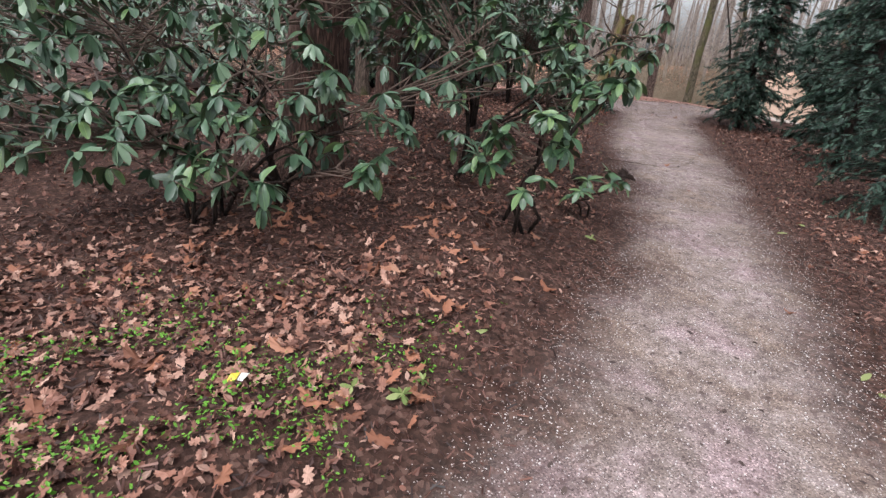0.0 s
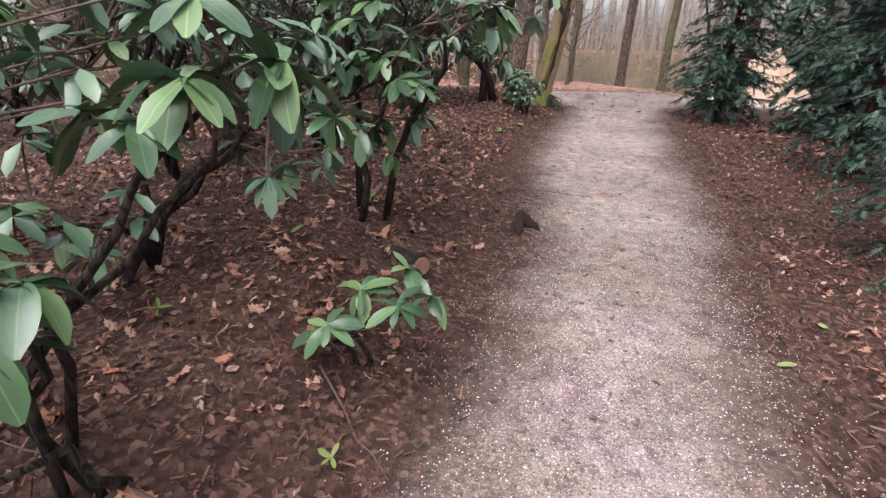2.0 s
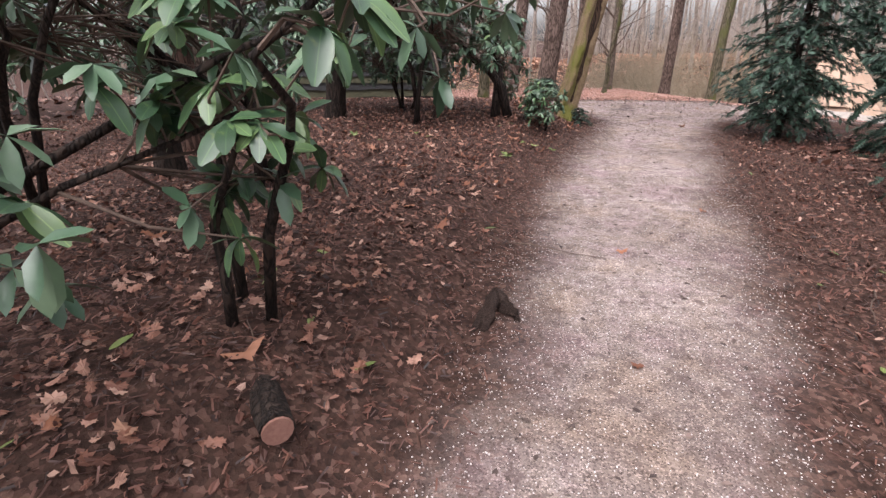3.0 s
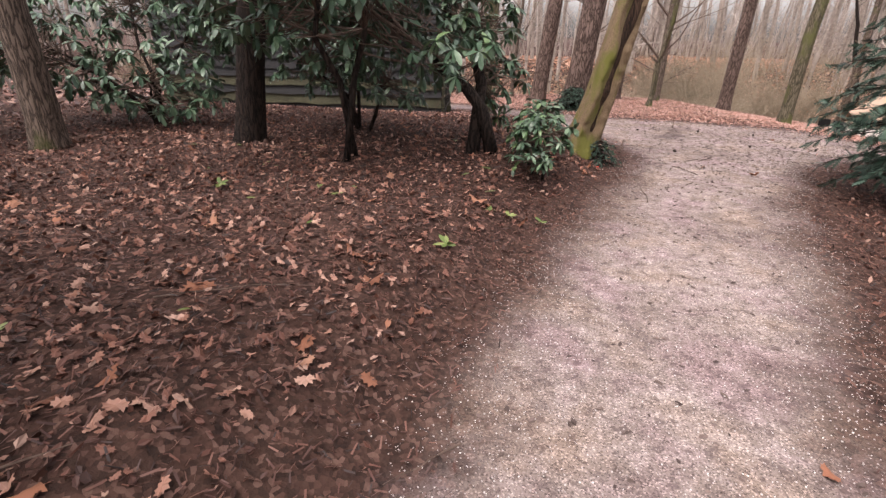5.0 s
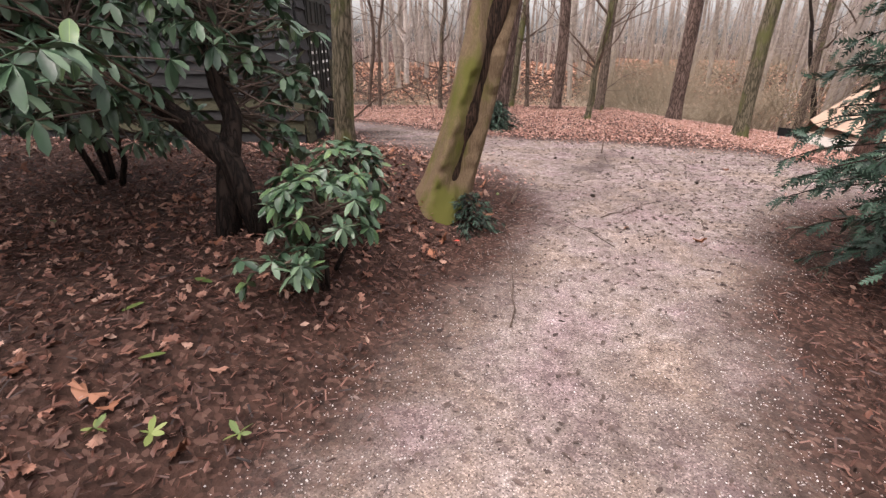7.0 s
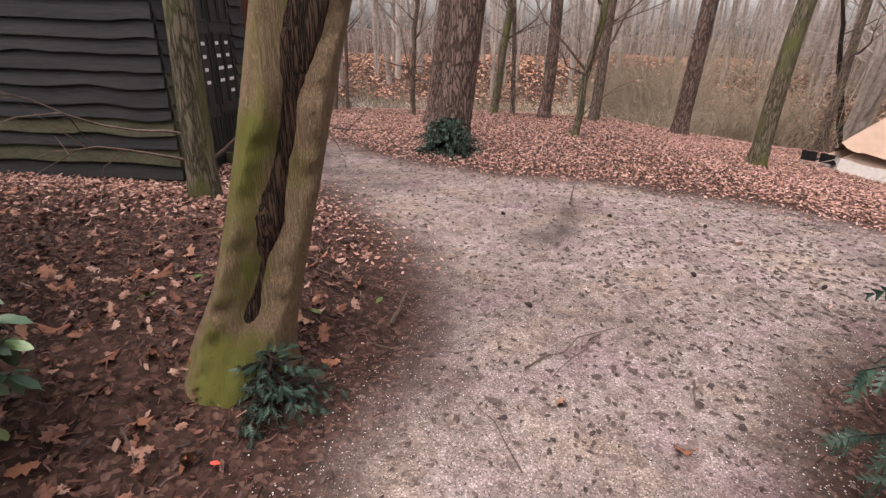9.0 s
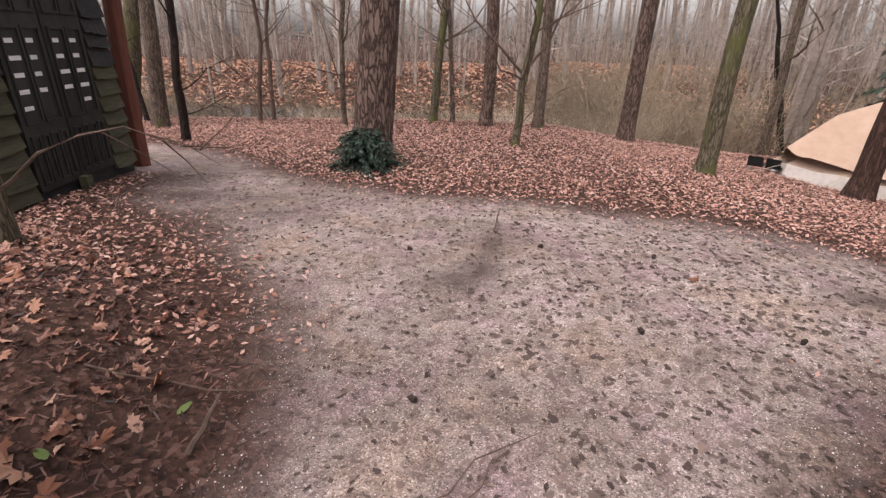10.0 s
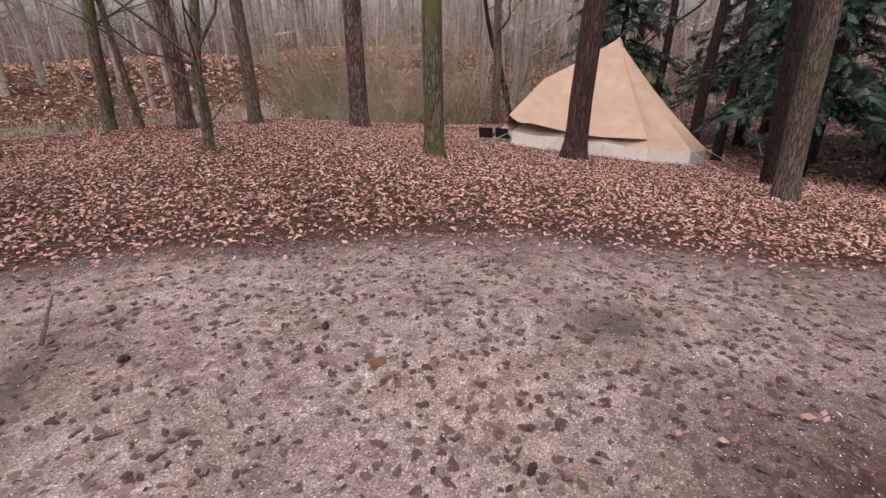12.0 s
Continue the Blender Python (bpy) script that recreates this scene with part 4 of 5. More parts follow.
# ---- the tarred board shed ----
def shed():
    x0, x1, y0, y1 = -4.6, 1.22, 14.95, 17.1
    zb, zt = 0.02, 2.85
    ob = thing("wooden_shed", "black tarred shed of wavy-edged boards with a panelled double door", "shed", at=(x1, y0, 0))
    rng = np.random.default_rng(8)
    org = Vector((x1, y0, 0))
    ob.rotation_euler = (0, 0, 0.07)

    def inner(lo, hi):
        b = Buf()
        b.box(Vector(lo) - org, Vector(hi) - org)
        return b

    part("wall", inner((x0, y0 + 0.03, zb - 0.3), (x1 - 0.03, y0 + 0.09, zt)), M_BOARD, ob)
    part("wall", inner((x1 - 0.09, y0 + 0.09, zb - 0.3), (x1 - 0.03, y1, zt)), M_BOARD, ob)
    part("wall", inner((x0, y1 - 0.06, zb - 0.3), (x1 - 0.09, y1, zt)), M_BOARD, ob)
    part("wall", inner((x0, y0 + 0.09, zb - 0.3), (x0 + 0.06, y1 - 0.06, zt)), M_BOARD, ob)

    def board(a, b, z, h, out, mat, n=18):
        """A lapped board with a wavy lower edge, from a to b."""
        a, b, out = Vector(a), Vector(b), Vector(out)
        vs, ph = [], rng.uniform(0, 9)
        for i in range(n + 1):
            t = i / n
            p = a.lerp(b, t)
            drop = 0.042 * noise.noise(Vector((t * (b - a).length * 2.2 + ph, ph, 0))) + 0.012 * noise.noise(Vector((t * 14 + ph, 2, ph)))
            vs += [p + out * 0.058 + Vector((0, 0, z + drop)), p + out * 0.016 + Vector((0, 0, z + drop)), p + out * 0.012 + Vector((0, 0, z + h)), p + out * 0.0 + Vector((0, 0, z + h))]
        fs = []
        for i in range(n):
            k = 4 * i
            fs += [(k, k + 4, k + 6, k + 2), (k, k + 1, k + 5, k + 4), (k + 1, k + 3, k + 7, k + 5), (k + 2, k + 6, k + 7, k + 3)]
        fs += [(0, 2, 3, 1), (4 * n, 4 * n + 1, 4 * n + 3, 4 * n + 2)]
        bb = Buf()
        bb.add([v - org for v in vs], fs)
        part("board", bb, mat, ob)

    z = zb
    i = 0
    while z < zt - 0.1:
        h = rng.uniform(0.15, 0.2)
        mat = M_BOARD_MOSS if (z < 0.75 and i % 2) else M_BOARD
        board((x0, y0 + 0.03, 0), (x1 - 0.03, y0 + 0.03, 0), z, h + 0.03, (0, -1, 0), mat, 40)
        mat2 = M_BOARD_MOSS if z < 1.1 else M_BOARD
        board((x1 - 0.03, y0 + 0.02, 0), (x1 - 0.03, y0 + 0.42, 0), z, h + 0.03, (1, 0, 0), mat2, 6)
        board((x1 - 0.03, y0 + 1.72, 0), (x1 - 0.03, y1, 0), z, h + 0.03, (1, 0, 0), mat2, 8)
        z += h
        i += 1
    # double door in the side wall
    for k in range(2):
        ya = y0 + 0.46 + k * 0.62
        leaf = inner((x1 - 0.03, ya, zb + 0.06), (x1 + 0.012, ya + 0.6, 2.12))
        d = part("door", leaf, M_DOOR, ob, "black panelled door leaf")
        for (u0, u1, w0, w1) in ((0.05, 0.29, 1.72, 2.06), (0.31, 0.55, 1.72, 2.06), (0.05, 0.29, 0.72, 1.60), (0.31, 0.55, 0.72, 1.60), (0.05, 0.17, 0.14, 0.62), (0.19, 0.29, 0.14, 0.62), (0.31, 0.43, 0.14, 0.62), (0.45, 0.55, 0.14, 0.62)):
            fr = Buf()
            for lo, hi in (((x1 + 0.012, ya + u0, w0), (x1 + 0.03, ya + u1, w0 + 0.025)), ((x1 + 0.012, ya + u0, w1 - 0.025), (x1 + 0.03, ya + u1, w1)),
                           ((x1 + 0.012, ya + u0, w0 + 0.025), (x1 + 0.03, ya + u0 + 0.022, w1 - 0.025)), ((x1 + 0.012, ya + u1 - 0.022, w0 + 0.025), (x1 + 0.03, ya + u1, w1 - 0.025))):
                fr.box(Vector(lo) - org, Vector(hi) - org)
            part("panel", fr, M_DOOR, d)
        for col in range(2):
            for row in range(5 if (k + col) % 2 == 0 else 4):
                y = ya + 0.09 + col * 0.26
                zz = 1.45 - row * 0.15
                s = inner((x1 + 0.013, y, zz), (x1 + 0.018, y + rng.uniform(0.08, 0.15), zz + 0.04))
                part("lettering", s, M_WHITE, d, "small white illegible lettering")
    roof = Buf()
    ym, o = (y0 + y1) / 2, 0.14
    for dz in (0.0, 0.08):
        roof.add([Vector(v) - org for v in ((x0 - o, y0 - o, 2.78 + dz), (x1 + o, y0 - o, 2.78 + dz), (x1 + o, ym, 3.55 + dz), (x0 - o, ym, 3.55 + dz), (x1 + o, y1 + o, 2.78 + dz), (x0 - o, y1 + o, 2.78 + dz))],
                 [(0, 3, 2, 1), (3, 5, 4, 2)] if dz == 0 else [(0, 1, 2, 3), (3, 2, 4, 5), (-6, -5, 1, 0), (-2, -1, 5, 4), (-5, -4, 2, 1), (-4, -2, 4, 2), (-3, -6, 0, 3), (-1, -3, 3, 5)])
    part("roof", roof, M_BOARD, ob)
    step = inner((x1 + 0.01, y0 + 1.0, zb - 0.1), (x1 + 0.1, y0 + 1.1, zb + 0.08))
    part("door_stop", step, M_BOARD_MOSS, ob)
    post = Buf()
    post.tube([(0.9, 17.45, gz(0.9, 17.45) - 0.05), (0.93, 17.46, 1.2), (1.0, 17.5, 2.5)], [0.11, 0.105, 0.10], 10, 0.2)
    tagged(part("post", post, M_REDWOOD), "red-brown upright post behind the shed", "post")


shed()


# ---- the tent and what stands by it ----
def tent():
    cx, cy = 14.8, 20.9
    g = gz(cx, cy)
    ob = thing("bell_tent", "tan canvas bell tent with white mud skirt and guy ropes", "tent", at=(cx, cy, g))
    apex = Vector((0.05, 0.05, 1.12 - g))
    n = 16
    ring, low = [], []
    for k in range(n):
        w = 2 * math.pi * k / n
        r = 2.15 * (1 + 0.06 * math.cos(4 * w))
        stretch = 1.14 if math.cos(w - 2.75) > 0.9 else 1.0
        px, py = r * math.cos(w) * stretch, r * math.sin(w) * stretch
        ring.append(Vector((px, py, gz(cx + px, cy + py) - g + 0.29)))
        low.append(Vector((px * 1.0, py * 1.0, gz(cx + px, cy + py) - g - 0.04)))

    def panel(k, mat):
        vs, fs, m = [], [], 9
        a, b = ring[k], ring[(k + 1) % n]
        for i in range(m + 1):
            t = i / m
            for s in range(5):
                u = s / 4
                p = apex.lerp(a.lerp(b, u), t)
                sag = 0.10 * math.sin(math.pi * t) * (1 + 0.5 * math.sin(math.pi * u)) + 0.05 * math.sin(math.pi * u) * t
                c = Vector((p.x, p.y, 0))
                p = p - Vector((0, 0, sag)) - c.normalized() * (0.06 * math.sin(math.pi * u) * t if c.length > 0.01 else 0)
                vs.append(p)
        for i in range(m):
            for s in range(4):
                fs.append((i * 5 + s, i * 5 + s + 1, (i + 1) * 5 + s + 1, (i + 1) * 5 + s))
        bb = Buf()
        bb.add(vs, fs)
        part("canvas_panel", bb, mat, ob, smooth=True)

    for k in range(n):
        panel(k, M_CANVAS)
        bb = Buf()
        a, b, c, d = ring[k], ring[(k + 1) % n], low[(k + 1) % n], low[k]
        mid_u, mid_l = (a + b) / 2 * 0.985, (c + d) / 2 * 1.01
        mid_u.z, mid_l.z = (a.z + b.z) / 2 - 0.05, (c.z + d.z) / 2
        bb.add([a, mid_u, b, c, mid_l, d], [(0, 5, 4, 1), (1, 4, 3, 2)])
        part("skirt", bb, M_SKIRT, ob, "dirty white mud wall", smooth=True)
    # side awning: a ridge runs down from the peak to a low corner
    ridge, tip = Vector((13.2 - cx, 21.3 - cy, 0.34 - g)), Vector((12.1 - cx, 20.9 - cy, -0.27 - g))
    for edge in ((ring[9], ring[10], ring[11]), (ring[7], ring[6], ring[5])):
        flap = Buf()
        top, vs, fs = [apex, apex.lerp(ridge, 0.5) - Vector((0, 0, 0.03)), ridge, ridge.lerp(tip, 0.5), tip], [], []
        foot = [edge[2].lerp(apex, 0.3), edge[2].lerp(apex, 0.05), edge[1] + Vector((0, 0, 0.06)), edge[0].lerp(edge[1], 0.4) + Vector((0, 0, 0.06)), tip.lerp(edge[0], 0.4)]
        for a, b in zip(top, foot):
            for q in range(5):
                u = q / 4
                vs.append(a.lerp(b, u) + Vector((0, 0, 0.03 - 0.07 * math.sin(math.pi * u))))
        for q in range(4):
            for w in range(4):
                fs.append((q * 5 + w, q * 5 + w + 1, q * 5 + w + 6, q * 5 + w + 5))
        flap.add(vs, fs)
        part("awning", flap, M_CANVAS, ob, "lighter canvas awning slope", smooth=True)
    pole = Buf()
    pole.tube([(0.05, 0.05, 0), (0.05, 0.05, apex.z + 0.03)], [0.025, 0.025], 8)
    part("pole", pole, M_METAL, ob)
    cap = Buf()
    cap.tube([apex + Vector((0, 0, -0.10)), apex + Vector((0, 0, 0.0)), apex + Vector((0, 0, 0.05))], [0.11, 0.055, 0.02], 10)
    part("cap", cap, M_CANVAS, ob, "sewn canvas peak")
    for k in (8, 9, 10, 11, 12, 13, 14):
        a = ring[k]
        e = Vector((a.x, a.y, 0)).normalized() * 0.75 + Vector((a.x, a.y, 0))
        e.z = gz(cx + e.x, cy + e.y) - g
        rp = Buf()
        rp.tube([a, a.lerp(e, 0.5) - Vector((0, 0, 0.02)), e], [0.006, 0.006, 0.006], 5)
        part("guy_rope", rp, M_ROPE, ob)
        pg = Buf()
        pg.tube([e - Vector((0, 0, 0.05)), e + Vector((0, 0, 0.10))], [0.01, 0.008], 6)
        part("peg", pg, M_METAL, ob)


tent()


def camp_chair(x, y, turn):
    z = gz(x, y)
    ob = thing("camp_chair", "low folding camp chair of black fabric on thin metal legs", "chair", "chairs by the tent", (x, y, z))
    ob.rotation_euler, ob.scale = (0, 0, turn), (0.65, 0.65, 0.65)
    s = Buf()
    s.box((-0.22, -0.2, 0.22), (0.22, 0.2, 0.25))
    part("seat", s, M_BLACK, ob)
    bk = Buf()
    bk.box((-0.22, 0.2, 0.24), (0.22, 0.225, 0.58), Matrix.Rotation(-0.25, 4, "X") @ Matrix.Translation((0, 0.05, 0.04)))
    part("backrest", bk, M_BLACK, ob)
    for sx in (-1, 1):
        for sy in (-1, 1):
            lg = Buf()
            lg.tube([(sx * 0.21, sy * 0.19, 0.23), (sx * 0.23, -sy * 0.2, -0.03)], [0.009, 0.009], 6)
            part("leg", lg, M_METAL, ob)


camp_chair(11.85, 21.3, 2.4)
camp_chair(12.3, 21.3, 2.2)

# ---- roots, cut wood and twigs ----
log = Buf()
log.tube([(1.2, 3.57, 0.22), (1.13, 3.67, 0.21), (1.01, 3.87, 0.17)], [0.062, 0.066, 0.06], 14, 0.15)
lg_ob = tagged(part("cut_log", log, M_DARK), "short sawn log half buried in leaf mould", "log")
endcap = Buf()
endcap.tube([(1.203, 3.565, 0.222), (1.208, 3.558, 0.222)], [0.058, 0.056], 14)
part("sawn_end", endcap, M_CUT, lg_ob, "pinkish sawn end")
def root_knot(x, y):
    rng = np.random.default_rng(90)
    ob = thing("tree_root", "gnarled dark root breaking out of the path edge", "root", at=(x, y, gz(x, y)))
    for k in range(5):
        w = -2.2 + 0.35 * k + rng.normal(0, 0.2)
        ln, h = rng.uniform(0.16, 0.42), rng.uniform(0.05, 0.12)
        pts = [(math.cos(w) * ln * t + rng.normal(0, 0.012), math.sin(w) * ln * t + rng.normal(0, 0.012), h * math.sin(math.pi * (0.45 + 0.6 * t)) - 0.01) for t in (0, 0.2, 0.4, 0.6, 0.8, 1.0)]
        b = Buf()
        b.tube(pts, [0.045 - 0.006 * q for q in range(6)], 9, 0.45)
        part("strand", b, M_ROOT, ob, smooth=True)


root_knot(2.02, 4.86)


def stick(seed, x, y, length, yaw, r=0.006, up=0.0, lab="thin dead twig lying on the ground"):
    rng = np.random.default_rng(seed)
    pts = []
    for i in range(6):
        t = i / 5 - 0.5
        px, py = x + math.cos(yaw) * t * length + rng.normal(0, 0.02 * length), y + math.sin(yaw) * t * length + rng.normal(0, 0.02 * length)
        pts.append((px, py, gz(px, py) + 0.012 + r + up * (t + 0.5) * length))
    b = Buf()
    b.tube(pts, [r * (1.1 - 0.13 * i) for i in range(6)], 6)
    tagged(part("twig", b, M_TWIG), lab, "twig", "fallen twigs")


rng = np.random.default_rng(40)
stick(1, 5.66, 15.0, 0.2, 1.3, 0.011, 0.8, "short stick standing up out of the ground")
stick(2, 4.25, 12.42, 0.2, 1.2, 0.014, 0.8, "pale broken peg at the path edge")
n = 0
while n < 90:
    x, y = rng.uniform(-2.5, 9), rng.uniform(0.5, 17)
    if float(path_distance(x, y)[0]) < -0.4 and rng.random() < 0.75:
        continue
    stick(100 + n, x, y, rng.uniform(0.15, 0.9), rng.uniform(0, 6.28), rng.uniform(0.003, 0.007), rng.uniform(0, 0.08))
    n += 1

# ---- fallen leaves, mulch, grit ----
OAK = [(0, 0, 0)]
for _i in range(20):
    _w = 2 * math.pi * _i / 20
    _lobe = (1.0 if _i % 2 else 0.52) * (1 + 0.16 * math.sin(3.7 * _i))
    OAK.append((0.56 * math.cos(_w) * (0.72 + 0.28 * _lobe), 0.38 * math.sin(_w) * _lobe, 0.05 * math.sin(_i * 2.1) + 0.12 * math.cos(2 * _w) * abs(math.sin(_w))))
OAK_F = [(0, 1 + i, 1 + (i + 1) % 20) for i in range(20)]
BEECH = [(-0.5, 0.03, 0.10), (-0.22, 0.25, 0.0), (0.12, 0.20, 0.14), (0.5, -0.05, 0.02), (0.2, -0.27, 0.12), (-0.24, -0.18, 0.05), (0, 0, -0.05)]
BEECH_F = [(6, 0, 1), (6, 1, 2), (6, 2, 3), (6, 3, 4), (6, 4, 5), (6, 5, 0)]
CURL, CURL_F = BEECH[:6], [(0, 1, 2), (0, 2, 3), (0, 3, 4), (0, 4, 5)]
FOLD, FOLD_F = [(-0.5, 0.03, 0.08), (0.05, 0.26, 0.0), (0.5, -0.05, 0.05), (-0.05, -0.25, 0.12)], [(0, 2, 1), (0, 3, 2)]
RAG = [(0, 0, 0.03)] + [((0.5 if i % 2 else 0.3) * (1 + 0.3 * math.sin(2.3 * i)) * math.cos(0.571 * i), (0.36 if i % 3 else 0.16) * math.sin(0.571 * i), 0.02 * math.sin(1.9 * i)) for i in range(11)]
RAG_F = [(0, 1 + i, 1 + (i + 1) % 11) for i in range(11)]
CHIP = [(-0.5, -0.08, 0), (0.5, -0.05, 0.03), (0.45, 0.07, 0.07), (-0.5, 0.08, 0.02)]
CHIP_F = [(0, 1, 2), (0, 2, 3)]
STONE = [(0.5, 0, 0), (0, 0.45, 0.05), (-0.5, 0.05, 0), (0, -0.42, 0), (0.05, 0, 0.38)]
STONE_F = [(0, 1, 4), (1, 2, 4), (2, 3, 4), (3, 0, 4)]


def sown(rng, n, box, keep):
    """n places inside box where keep(x, y, distance from the path) holds by chance."""
    xs, ys = np.empty(0), np.empty(0)
    while len(xs) < n:
        x, y = rng.uniform(box[0], box[1], n), rng.uniform(box[2], box[3], n)
        ok = rng.random(n) < keep(x, y, path_distance(x, y))
        xs, ys = np.r_[xs, x[ok]], np.r_[ys, y[ok]]
    xs, ys = xs[:n], ys[:n]
    return np.stack([xs, ys, ground_z(xs, ys)], 1)


def strew(name, seed, n, box, keep, tmpl, faces, size, tilt, lift, mat, label, cat):
    rng = np.random.default_rng(seed)
    p = sown(rng, n, box, keep)
    s = rng.uniform(*size, n)
    p[:, 2] += lift * rng.random(n) + 0.003
    b = Buf()
    b.scatter(tmpl, faces, p, turns(rng, n, tilt), s)
    tagged(part(name, b, mat), label, cat, kind="stuff")


def shed_clear(x, y):
    return ~((x < 1.28) & (y > 14.8) & (y < 17.2))


strew("leaf_litter", 50, 46000, (-5, 8.2, -1.6, 17), lambda x, y, d: ease(0.05, 0.6, d) * shed_clear(x, y), CURL, CURL_F, (0.014, 0.062), 0.6, 0.035, M_LITTER, "brown rotting leaf litter on the bank", "leaves")
strew("beech_leaves", 51, 52000, (-5, 17.5, 13, 26.5), lambda x, y, d: ease(-0.9, 0.7, d) ** 1.6 * ease(26.2, 24.2, y) * shed_clear(x, y) * ease(12.5, 15, y + 0.15 * x), CURL, CURL_F, (0.022, 0.062), 0.3, 0.04, M_MOUND, "pinkish tan beech leaves covering the mound", "leaves")
strew("folded_beech_leaves", 64, 60000, (-5, 17.5, 13, 26.5), lambda x, y, d: ease(-0.9, 0.7, d) ** 1.6 * ease(26.2, 24.2, y) * shed_clear(x, y) * ease(12.5, 15, y + 0.15 * x), FOLD, FOLD_F, (0.022, 0.062), 0.3, 0.04, M_MOUND, "small folded beech leaves covering the mound", "leaves")
strew("far_leaves", 52, 32000, (-24, 26, 31.5, 56), lambda x, y, d: 1.0 + 0 * x, FOLD, FOLD_F, (0.1, 0.3), 0.35, 0.05, M_FARLEAF, "red-brown leaf cover on the far bank", "leaves")
strew("bark_mulch", 53, 85000, (-3.4, 7.4, -1.2, 14), lambda x, y, d: ease(-0.25, 0.25, d) * shed_clear(x, y), CHIP, CHIP_F, (0.014, 0.062), 0.45, 0.03, M_CHIP, "dark shredded bark mulch and needles", "mulch")
strew("crushed_stone", 54, 42000, (-2, 9.5, -1.2, 17), lambda x, y, d: ease(0.35, -0.1, d) * (0.35 + 0.65 * ease(-1.2, -0.1, d)) * (1.0 - 0.045 * y), STONE, STONE_F, (0.005, 0.0115), 0.4, 0.0, M_STONE, "pale crushed stone grit on the path", "grit")
strew("trodden_leaves", 63, 3600, (4.5, 13, 11.5, 16.6), lambda x, y, d: ease(0.1, -0.2, d) * (0.15 + 0.85 * ease(4.5, 7.0, x)), RAG, RAG_F, (0.018, 0.075), 0.16, 0.0, M_DEBRIS, "dark wet leaves trodden flat into the clearing", "leaves")
strew("leaf_scraps", 55, 8000, (-1.5, 13.5, -1, 17), lambda x, y, d: ease(0.2, -0.2, d) * (0.25 + 0.75 * ease(8, 12, y)), BEECH, BEECH_F, (0.008, 0.05), 0.14, 0.0, M_DEBRIS, "dark trodden leaf scraps on the path", "leaves")
strew("woodland_leaves", 57, 16000, (-24, -4.5, -6, 24), lambda x, y, d: 1.0 + 0 * x, FOLD, FOLD_F, (0.06, 0.2), 0.35, 0.03, M_LITTER, "brown leaf cover under the shrubs", "leaves")
strew("shade_leaves", 58, 26000, (6.5, 34, -4, 30), lambda x, y, d: ease(0.2, 0.8, d) * np.where((x < 17) & (y > 13), 0.0, 1.0), FOLD, FOLD_F, (0.06, 0.2), 0.35, 0.03, M_LITTER, "brown leaf cover under the conifers", "leaves")
strew("oak_litter", 59, 4600, (-4.0, 0.3, -1.6, 2.2), lambda x, y, d: ease(0.25, 0.9, d) * ease(2.2, 0.4, y), OAK, OAK_F, (0.018, 0.08), 0.55, 0.035, M_OAK2, "layer of salmon-brown oak leaves on the bank", "leaves")
strew("stump_litter", 60, 750, (1.2, 4.4, 10.6, 14.4), lambda x, y, d: ease(0.1, 0.5, d) * shed_clear(x, y), OAK, OAK_F, (0.03, 0.095), 0.5, 0.035, M_OAK2, "layer of brown oak leaves round the stump", "leaves")
strew("bank_litter", 61, 3900, (-2.4, 4, 2.4, 10.8), lambda x, y, d: ease(0.2, 0.8, d), OAK, OAK_F, (0.025, 0.085), 0.45, 0.03, M_OAK2, "scattered brown oak leaves on the bank", "leaves")
strew("path_side_leaves", 62, 9000, (-14, 16, -14, -0.6), lambda x, y, d: ease(0.1, 0.8, d), FOLD, FOLD_F, (0.04, 0.14), 0.4, 0.03, M_LITTER, "brown leaf cover beside the path", "leaves")
strew("weeds", 56, 2600, (-2.6, 0.0, -0.9, 1.2), lambda x, y, d: ease(0.2, 0.6, d) * (np.sin(x * 5 + 1) * np.cos(y * 6) > -0.1) * ease(1.2, -0.2, y), CURL, CURL_F, (0.012, 0.028), 0.5, 0.05, M_SEEDLING, "small bright green weeds among leaves", "weeds")

OAK_MESHES = []
for _v in range(4):
    _b = Buf()
    _b.add([(x * (1 + 0.1 * _v), y * (1.1 - 0.08 * _v), z * (0.8 + 0.4 * _v) + 0.25 * (x * x + 0.6 * y * y) * (_v - 1)) for x, y, z in OAK], OAK_F)
    OAK_MESHES.append(_b.mesh("oak_leaf", M_OAK, True))
rng = np.random.default_rng(61)
spots = np.concatenate([sown(rng, 150, (-3.0, 0.5, -0.8, 2.4), lambda x, y, d: ease(0.15, 0.5, d)), sown(rng, 120, (-1.8, 4.3, 2, 13.5), lambda x, y, d: ease(0.0, 0.6, d)), sown(rng, 50, (2.3, 4.6, 10.4, 14), lambda x, y, d: ease(0.0, 0.3, d)), sown(rng, 16, (0.2, 9, 0, 16), lambda x, y, d: ease(0.2, -0.2, d) * 0.5 + 0.1)])
for p, r in zip(spots, turns(rng, len(spots), 0.28)):
    ob = new("oak_leaf", OAK_MESHES[int(rng.integers(0, 4))])
    ob.matrix_world = Matrix.Translation((p[0], p[1], p[2] + 0.02)) @ Matrix(r.tolist()).to_4x4() @ Matrix.Scale(rng.uniform(0.06, 0.135) * (0.7 if float(path_distance(p[0], p[1])[0]) < 0 else 1), 4)
    tagged(ob, "dry orange-brown lobed oak leaf lying on the ground", "leaf", "fallen oak leaves")
spots = sown(rng, 70, (-1.5, 5.5, 0, 13), lambda x, y, d: ease(-0.3, 0.4, d))
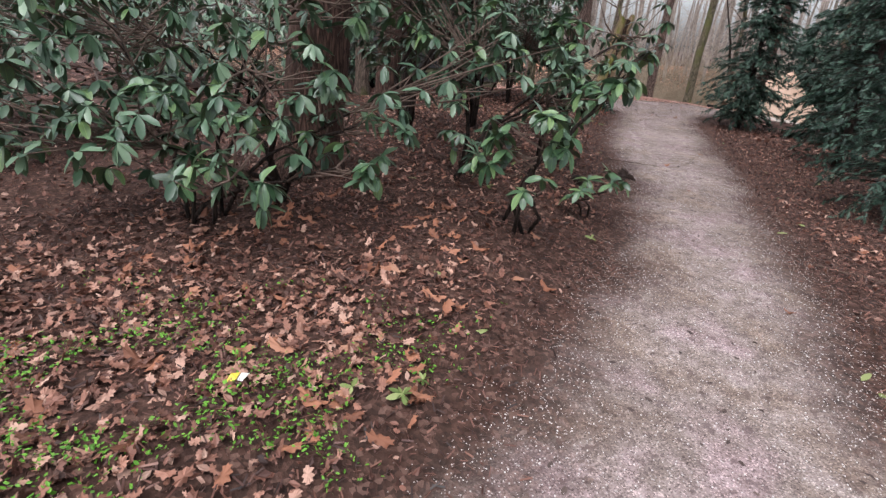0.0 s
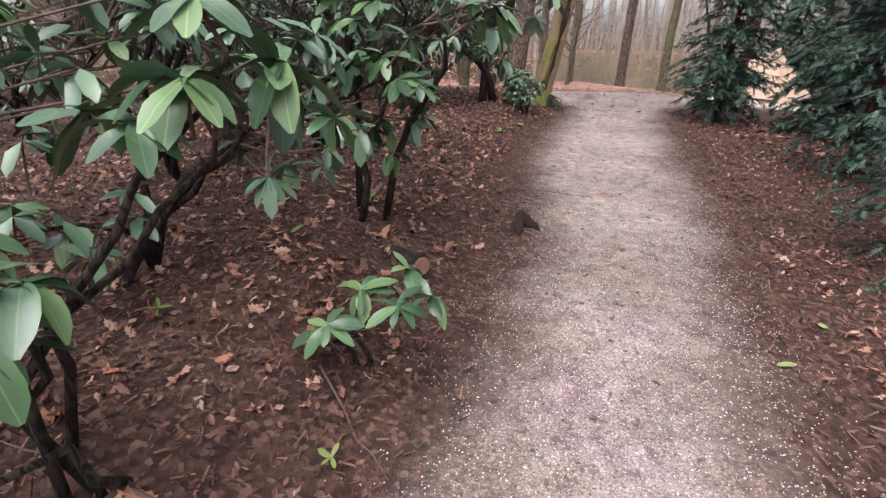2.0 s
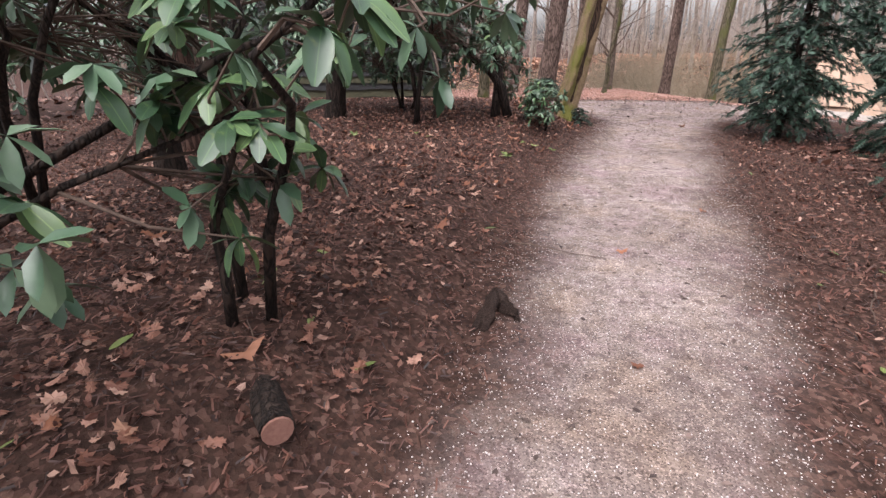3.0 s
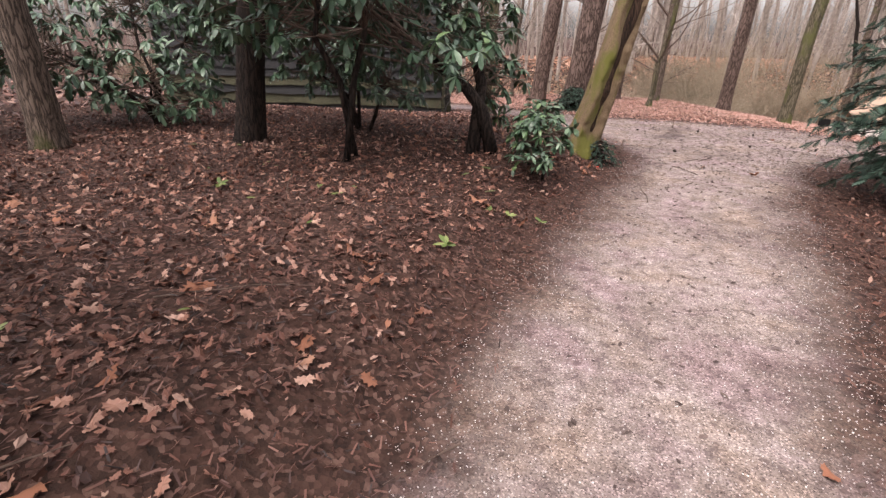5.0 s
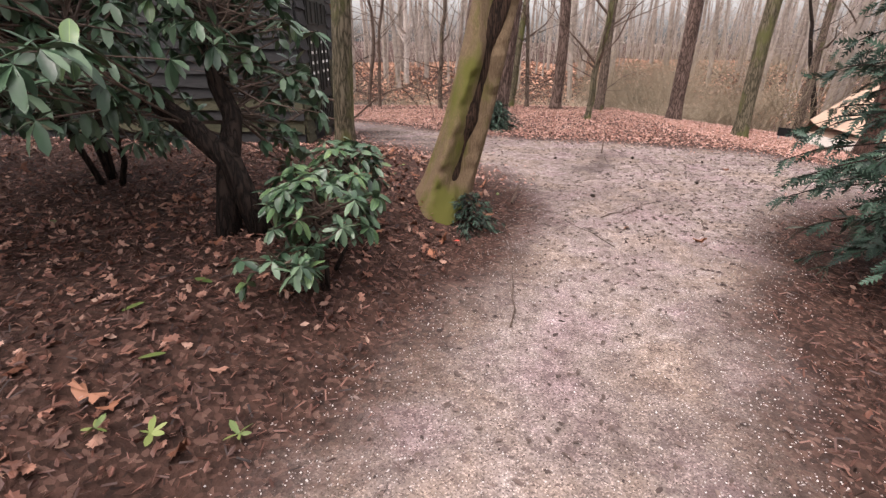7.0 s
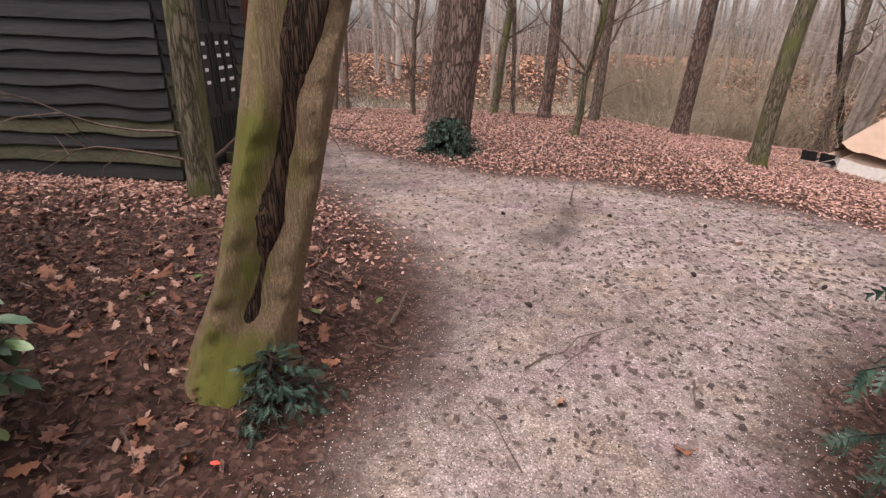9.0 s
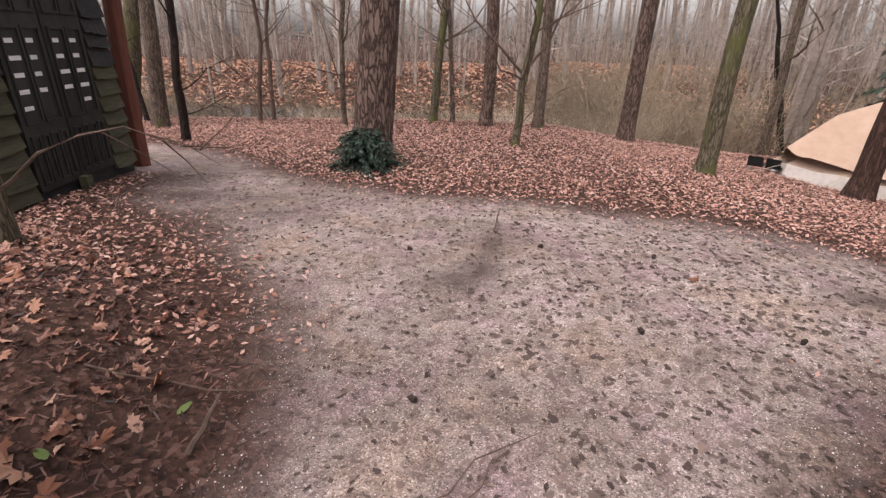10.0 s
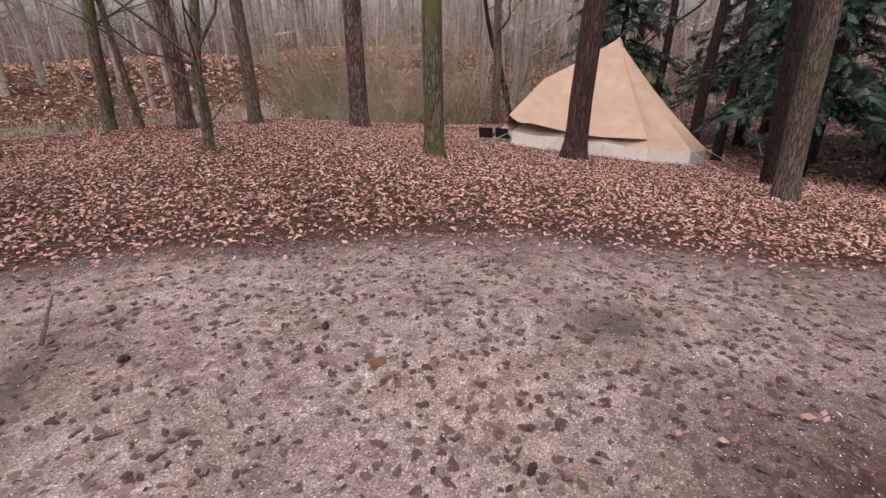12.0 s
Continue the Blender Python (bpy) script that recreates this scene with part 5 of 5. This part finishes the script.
for p, r in zip(spots, turns(rng, len(spots), 0.15)):
    ob = new("fallen_leaf", PALE_LEAF)
    ob.matrix_world = Matrix.Translation((p[0], p[1], p[2] + 0.015)) @ Matrix(r.tolist()).to_4x4() @ Matrix.Scale(rng.uniform(0.06, 0.11), 4)
    tagged(ob, "yellow-green fallen rhododendron leaf on the litter", "leaf", "fallen green leaves")


# ---- small odds and ends ----
def sprig(seed, x, y, leaf=0.08, n=7):
    """A fallen or sprouting whorl of pale leaves on the litter."""
    rng = np.random.default_rng(seed)
    ob = thing("leaf_sprig", "small pale yellow-green leaf sprig on brown litter", "plant", "leaf sprigs", (x, y, gz(x, y) + 0.03))
    st = Buf()
    st.tube([(0, 0, -0.04), (0.004, 0.003, 0.0), (0.0, 0.0, 0.012)], [0.004, 0.004, 0.003], 5)
    part("stem", st, M_TWIG, ob)
    for k in range(n):
        w = 2 * math.pi * k / n + rng.normal(0, 0.2)
        lf = new("leaf", PALE_LEAF)
        lf.parent = ob
        lf.matrix_local = Matrix.Translation((0, 0, 0.01)) @ frame_of((math.cos(w), math.sin(w), rng.uniform(-0.1, 0.5)), rng.normal(0, 0.5)) @ Matrix.Scale(leaf * rng.uniform(0.4, 0.85), 4)


for k, (x, y, size, n) in enumerate(((-0.59, 0.12, 0.10, 9), (-0.5, 0.24, 0.07, 6), (-0.82, 0.1, 0.08, 4), (0.28, 8.72, 0.12, 7), (1.1, 8.84, 0.09, 5), (2.3, 8.2, 0.13, 7), (3.0, 9.1, 0.09, 5), (0.0, 2.95, 0.1, 6), (0.8, 4.5, 0.1, 5), (0.9, 2.3, 0.08, 5), (2.72, 9.0, 0.1, 6), (2.55, 8.95, 0.09, 5))):
    sprig(200 + k, x, y, size, n)

wrapper = Buf()
wrapper.add([(0, 0, 0), (0.045, 0.01, 0.012), (0.05, 0.05, 0.02), (0.005, 0.045, 0.008), (0.02, 0.025, 0.03)], [(0, 1, 4), (1, 2, 4), (2, 3, 4), (3, 0, 4)])
M_YELLOW = simple("yellow_foil", (0.6, 0.45, 0.03), (0.75, 0.6, 0.08), 60, 0.4, 0.5)
wr = tagged(part("wrapper", wrapper, M_YELLOW), "crumpled yellow and white sweet wrapper among leaves", "litter")
wr.location = (-1.35, 0.02, gz(-1.35, 0.02) + 0.03)
white = Buf()
white.add([(0.04, 0.02, 0.0), (0.075, 0.0, 0.012), (0.09, 0.045, 0.02), (0.05, 0.06, 0.01), (0.064, 0.03, 0.028)], [(0, 1, 4), (1, 2, 4), (2, 3, 4), (3, 0, 4)])
part("white_half", white, M_WHITE, wr, "white torn half")
red = Buf()
red.add([(x * 0.05, y * 0.05, 0.2 * z * 0.05 + 0.004 * (1 if x > 0 else 0)) for x, y, z in BEECH], BEECH_F)
M_REDLEAF = simple("bright_red_leaf", (0.6, 0.06, 0.04), (0.75, 0.12, 0.08), 60, 0.5, 0.4)
rl = tagged(part("red_leaf", red, M_REDLEAF), "small bright red leaf on brown leaves", "leaf")
rl.location = (3.74, 11.14, gz(3.74, 11.14) + 0.045)
cone = Buf()
cone.tube([(0, 0, 0), (0.0, 0.012, 0.014), (0, 0.03, 0.018), (0, 0.05, 0.012)], [0.008, 0.018, 0.016, 0.005], 9, 0.3)
M_CONE = simple("dark_cone", (0.02, 0.014, 0.012), (0.06, 0.042, 0.035), 90)
for k, (x, y, w) in enumerate(((6.4, 13.35, 0.4), (6.02, 14.63, 2.0), (5.1, 12.7, 1.1), (4.9, 14.5, 4.0), (7.3, 13.3, 5.2), (6.9, 14.5, 2.6))):
    ob = tagged(new("pine_cone", cone.mesh("pine_cone", M_CONE)), "small dark pine cone on the grit", "cone", "pine cones on the clearing")
    ob.matrix_world = Matrix.Translation((x, y, gz(x, y) + 0.005)) @ Matrix.Rotation(w, 4, "Z")

# a low mossy stump on the bank
ms = Buf()
ms.tube([(0, 0, -0.05), (0.0, 0.0, 0.08), (0.01, 0.01, 0.26), (0.02, 0.0, 0.33)], [0.17, 0.14, 0.12, 0.10], 16, 0.35)
st = tagged(part("low_stump", ms, M_MOSS, smooth=True), "low mossy stump among dead leaves", "tree stump")
st.location = (-2.85, 0.45, gz(-2.85, 0.45))


def shelter(x, y, w, d, h, mat, label, turn):
    """An open-sided roof on four posts, far off among the trunks."""
    z = gz(x, y)
    ob = thing("shelter", label, "shelter", at=(x, y, z))
    ob.rotation_euler = (0, 0, turn)
    rf = Buf()
    rf.add([(-w, -d, h), (w, -d, h), (w, 0, h + 0.5 * d), (-w, 0, h + 0.5 * d), (w, d, h), (-w, d, h), (-w, -d, h + 0.07), (w, -d, h + 0.07), (w, 0, h + 0.5 * d + 0.07), (-w, 0, h + 0.5 * d + 0.07), (w, d, h + 0.07), (-w, d, h + 0.07)],
           [(0, 3, 2, 1), (3, 5, 4, 2), (6, 7, 8, 9), (9, 8, 10, 11), (0, 1, 7, 6), (4, 5, 11, 10), (1, 2, 8, 7), (2, 4, 10, 8), (3, 0, 6, 9), (5, 3, 9, 11)])
    part("roof", rf, mat, ob)
    for sx in (-1, 1):
        for sy in (-1, 1):
            p = Buf()
            p.box((sx * w * 0.9 - 0.05, sy * d * 0.85 - 0.05, -0.1), (sx * w * 0.9 + 0.05, sy * d * 0.85 + 0.05, h + 0.05))
            part("post", p, M_DARK, ob)


shelter(20.2, 18.6, 1.8, 1.3, 1.75, M_BOARD, "dark-roofed open shelter among evergreen shrubs", 0.5)
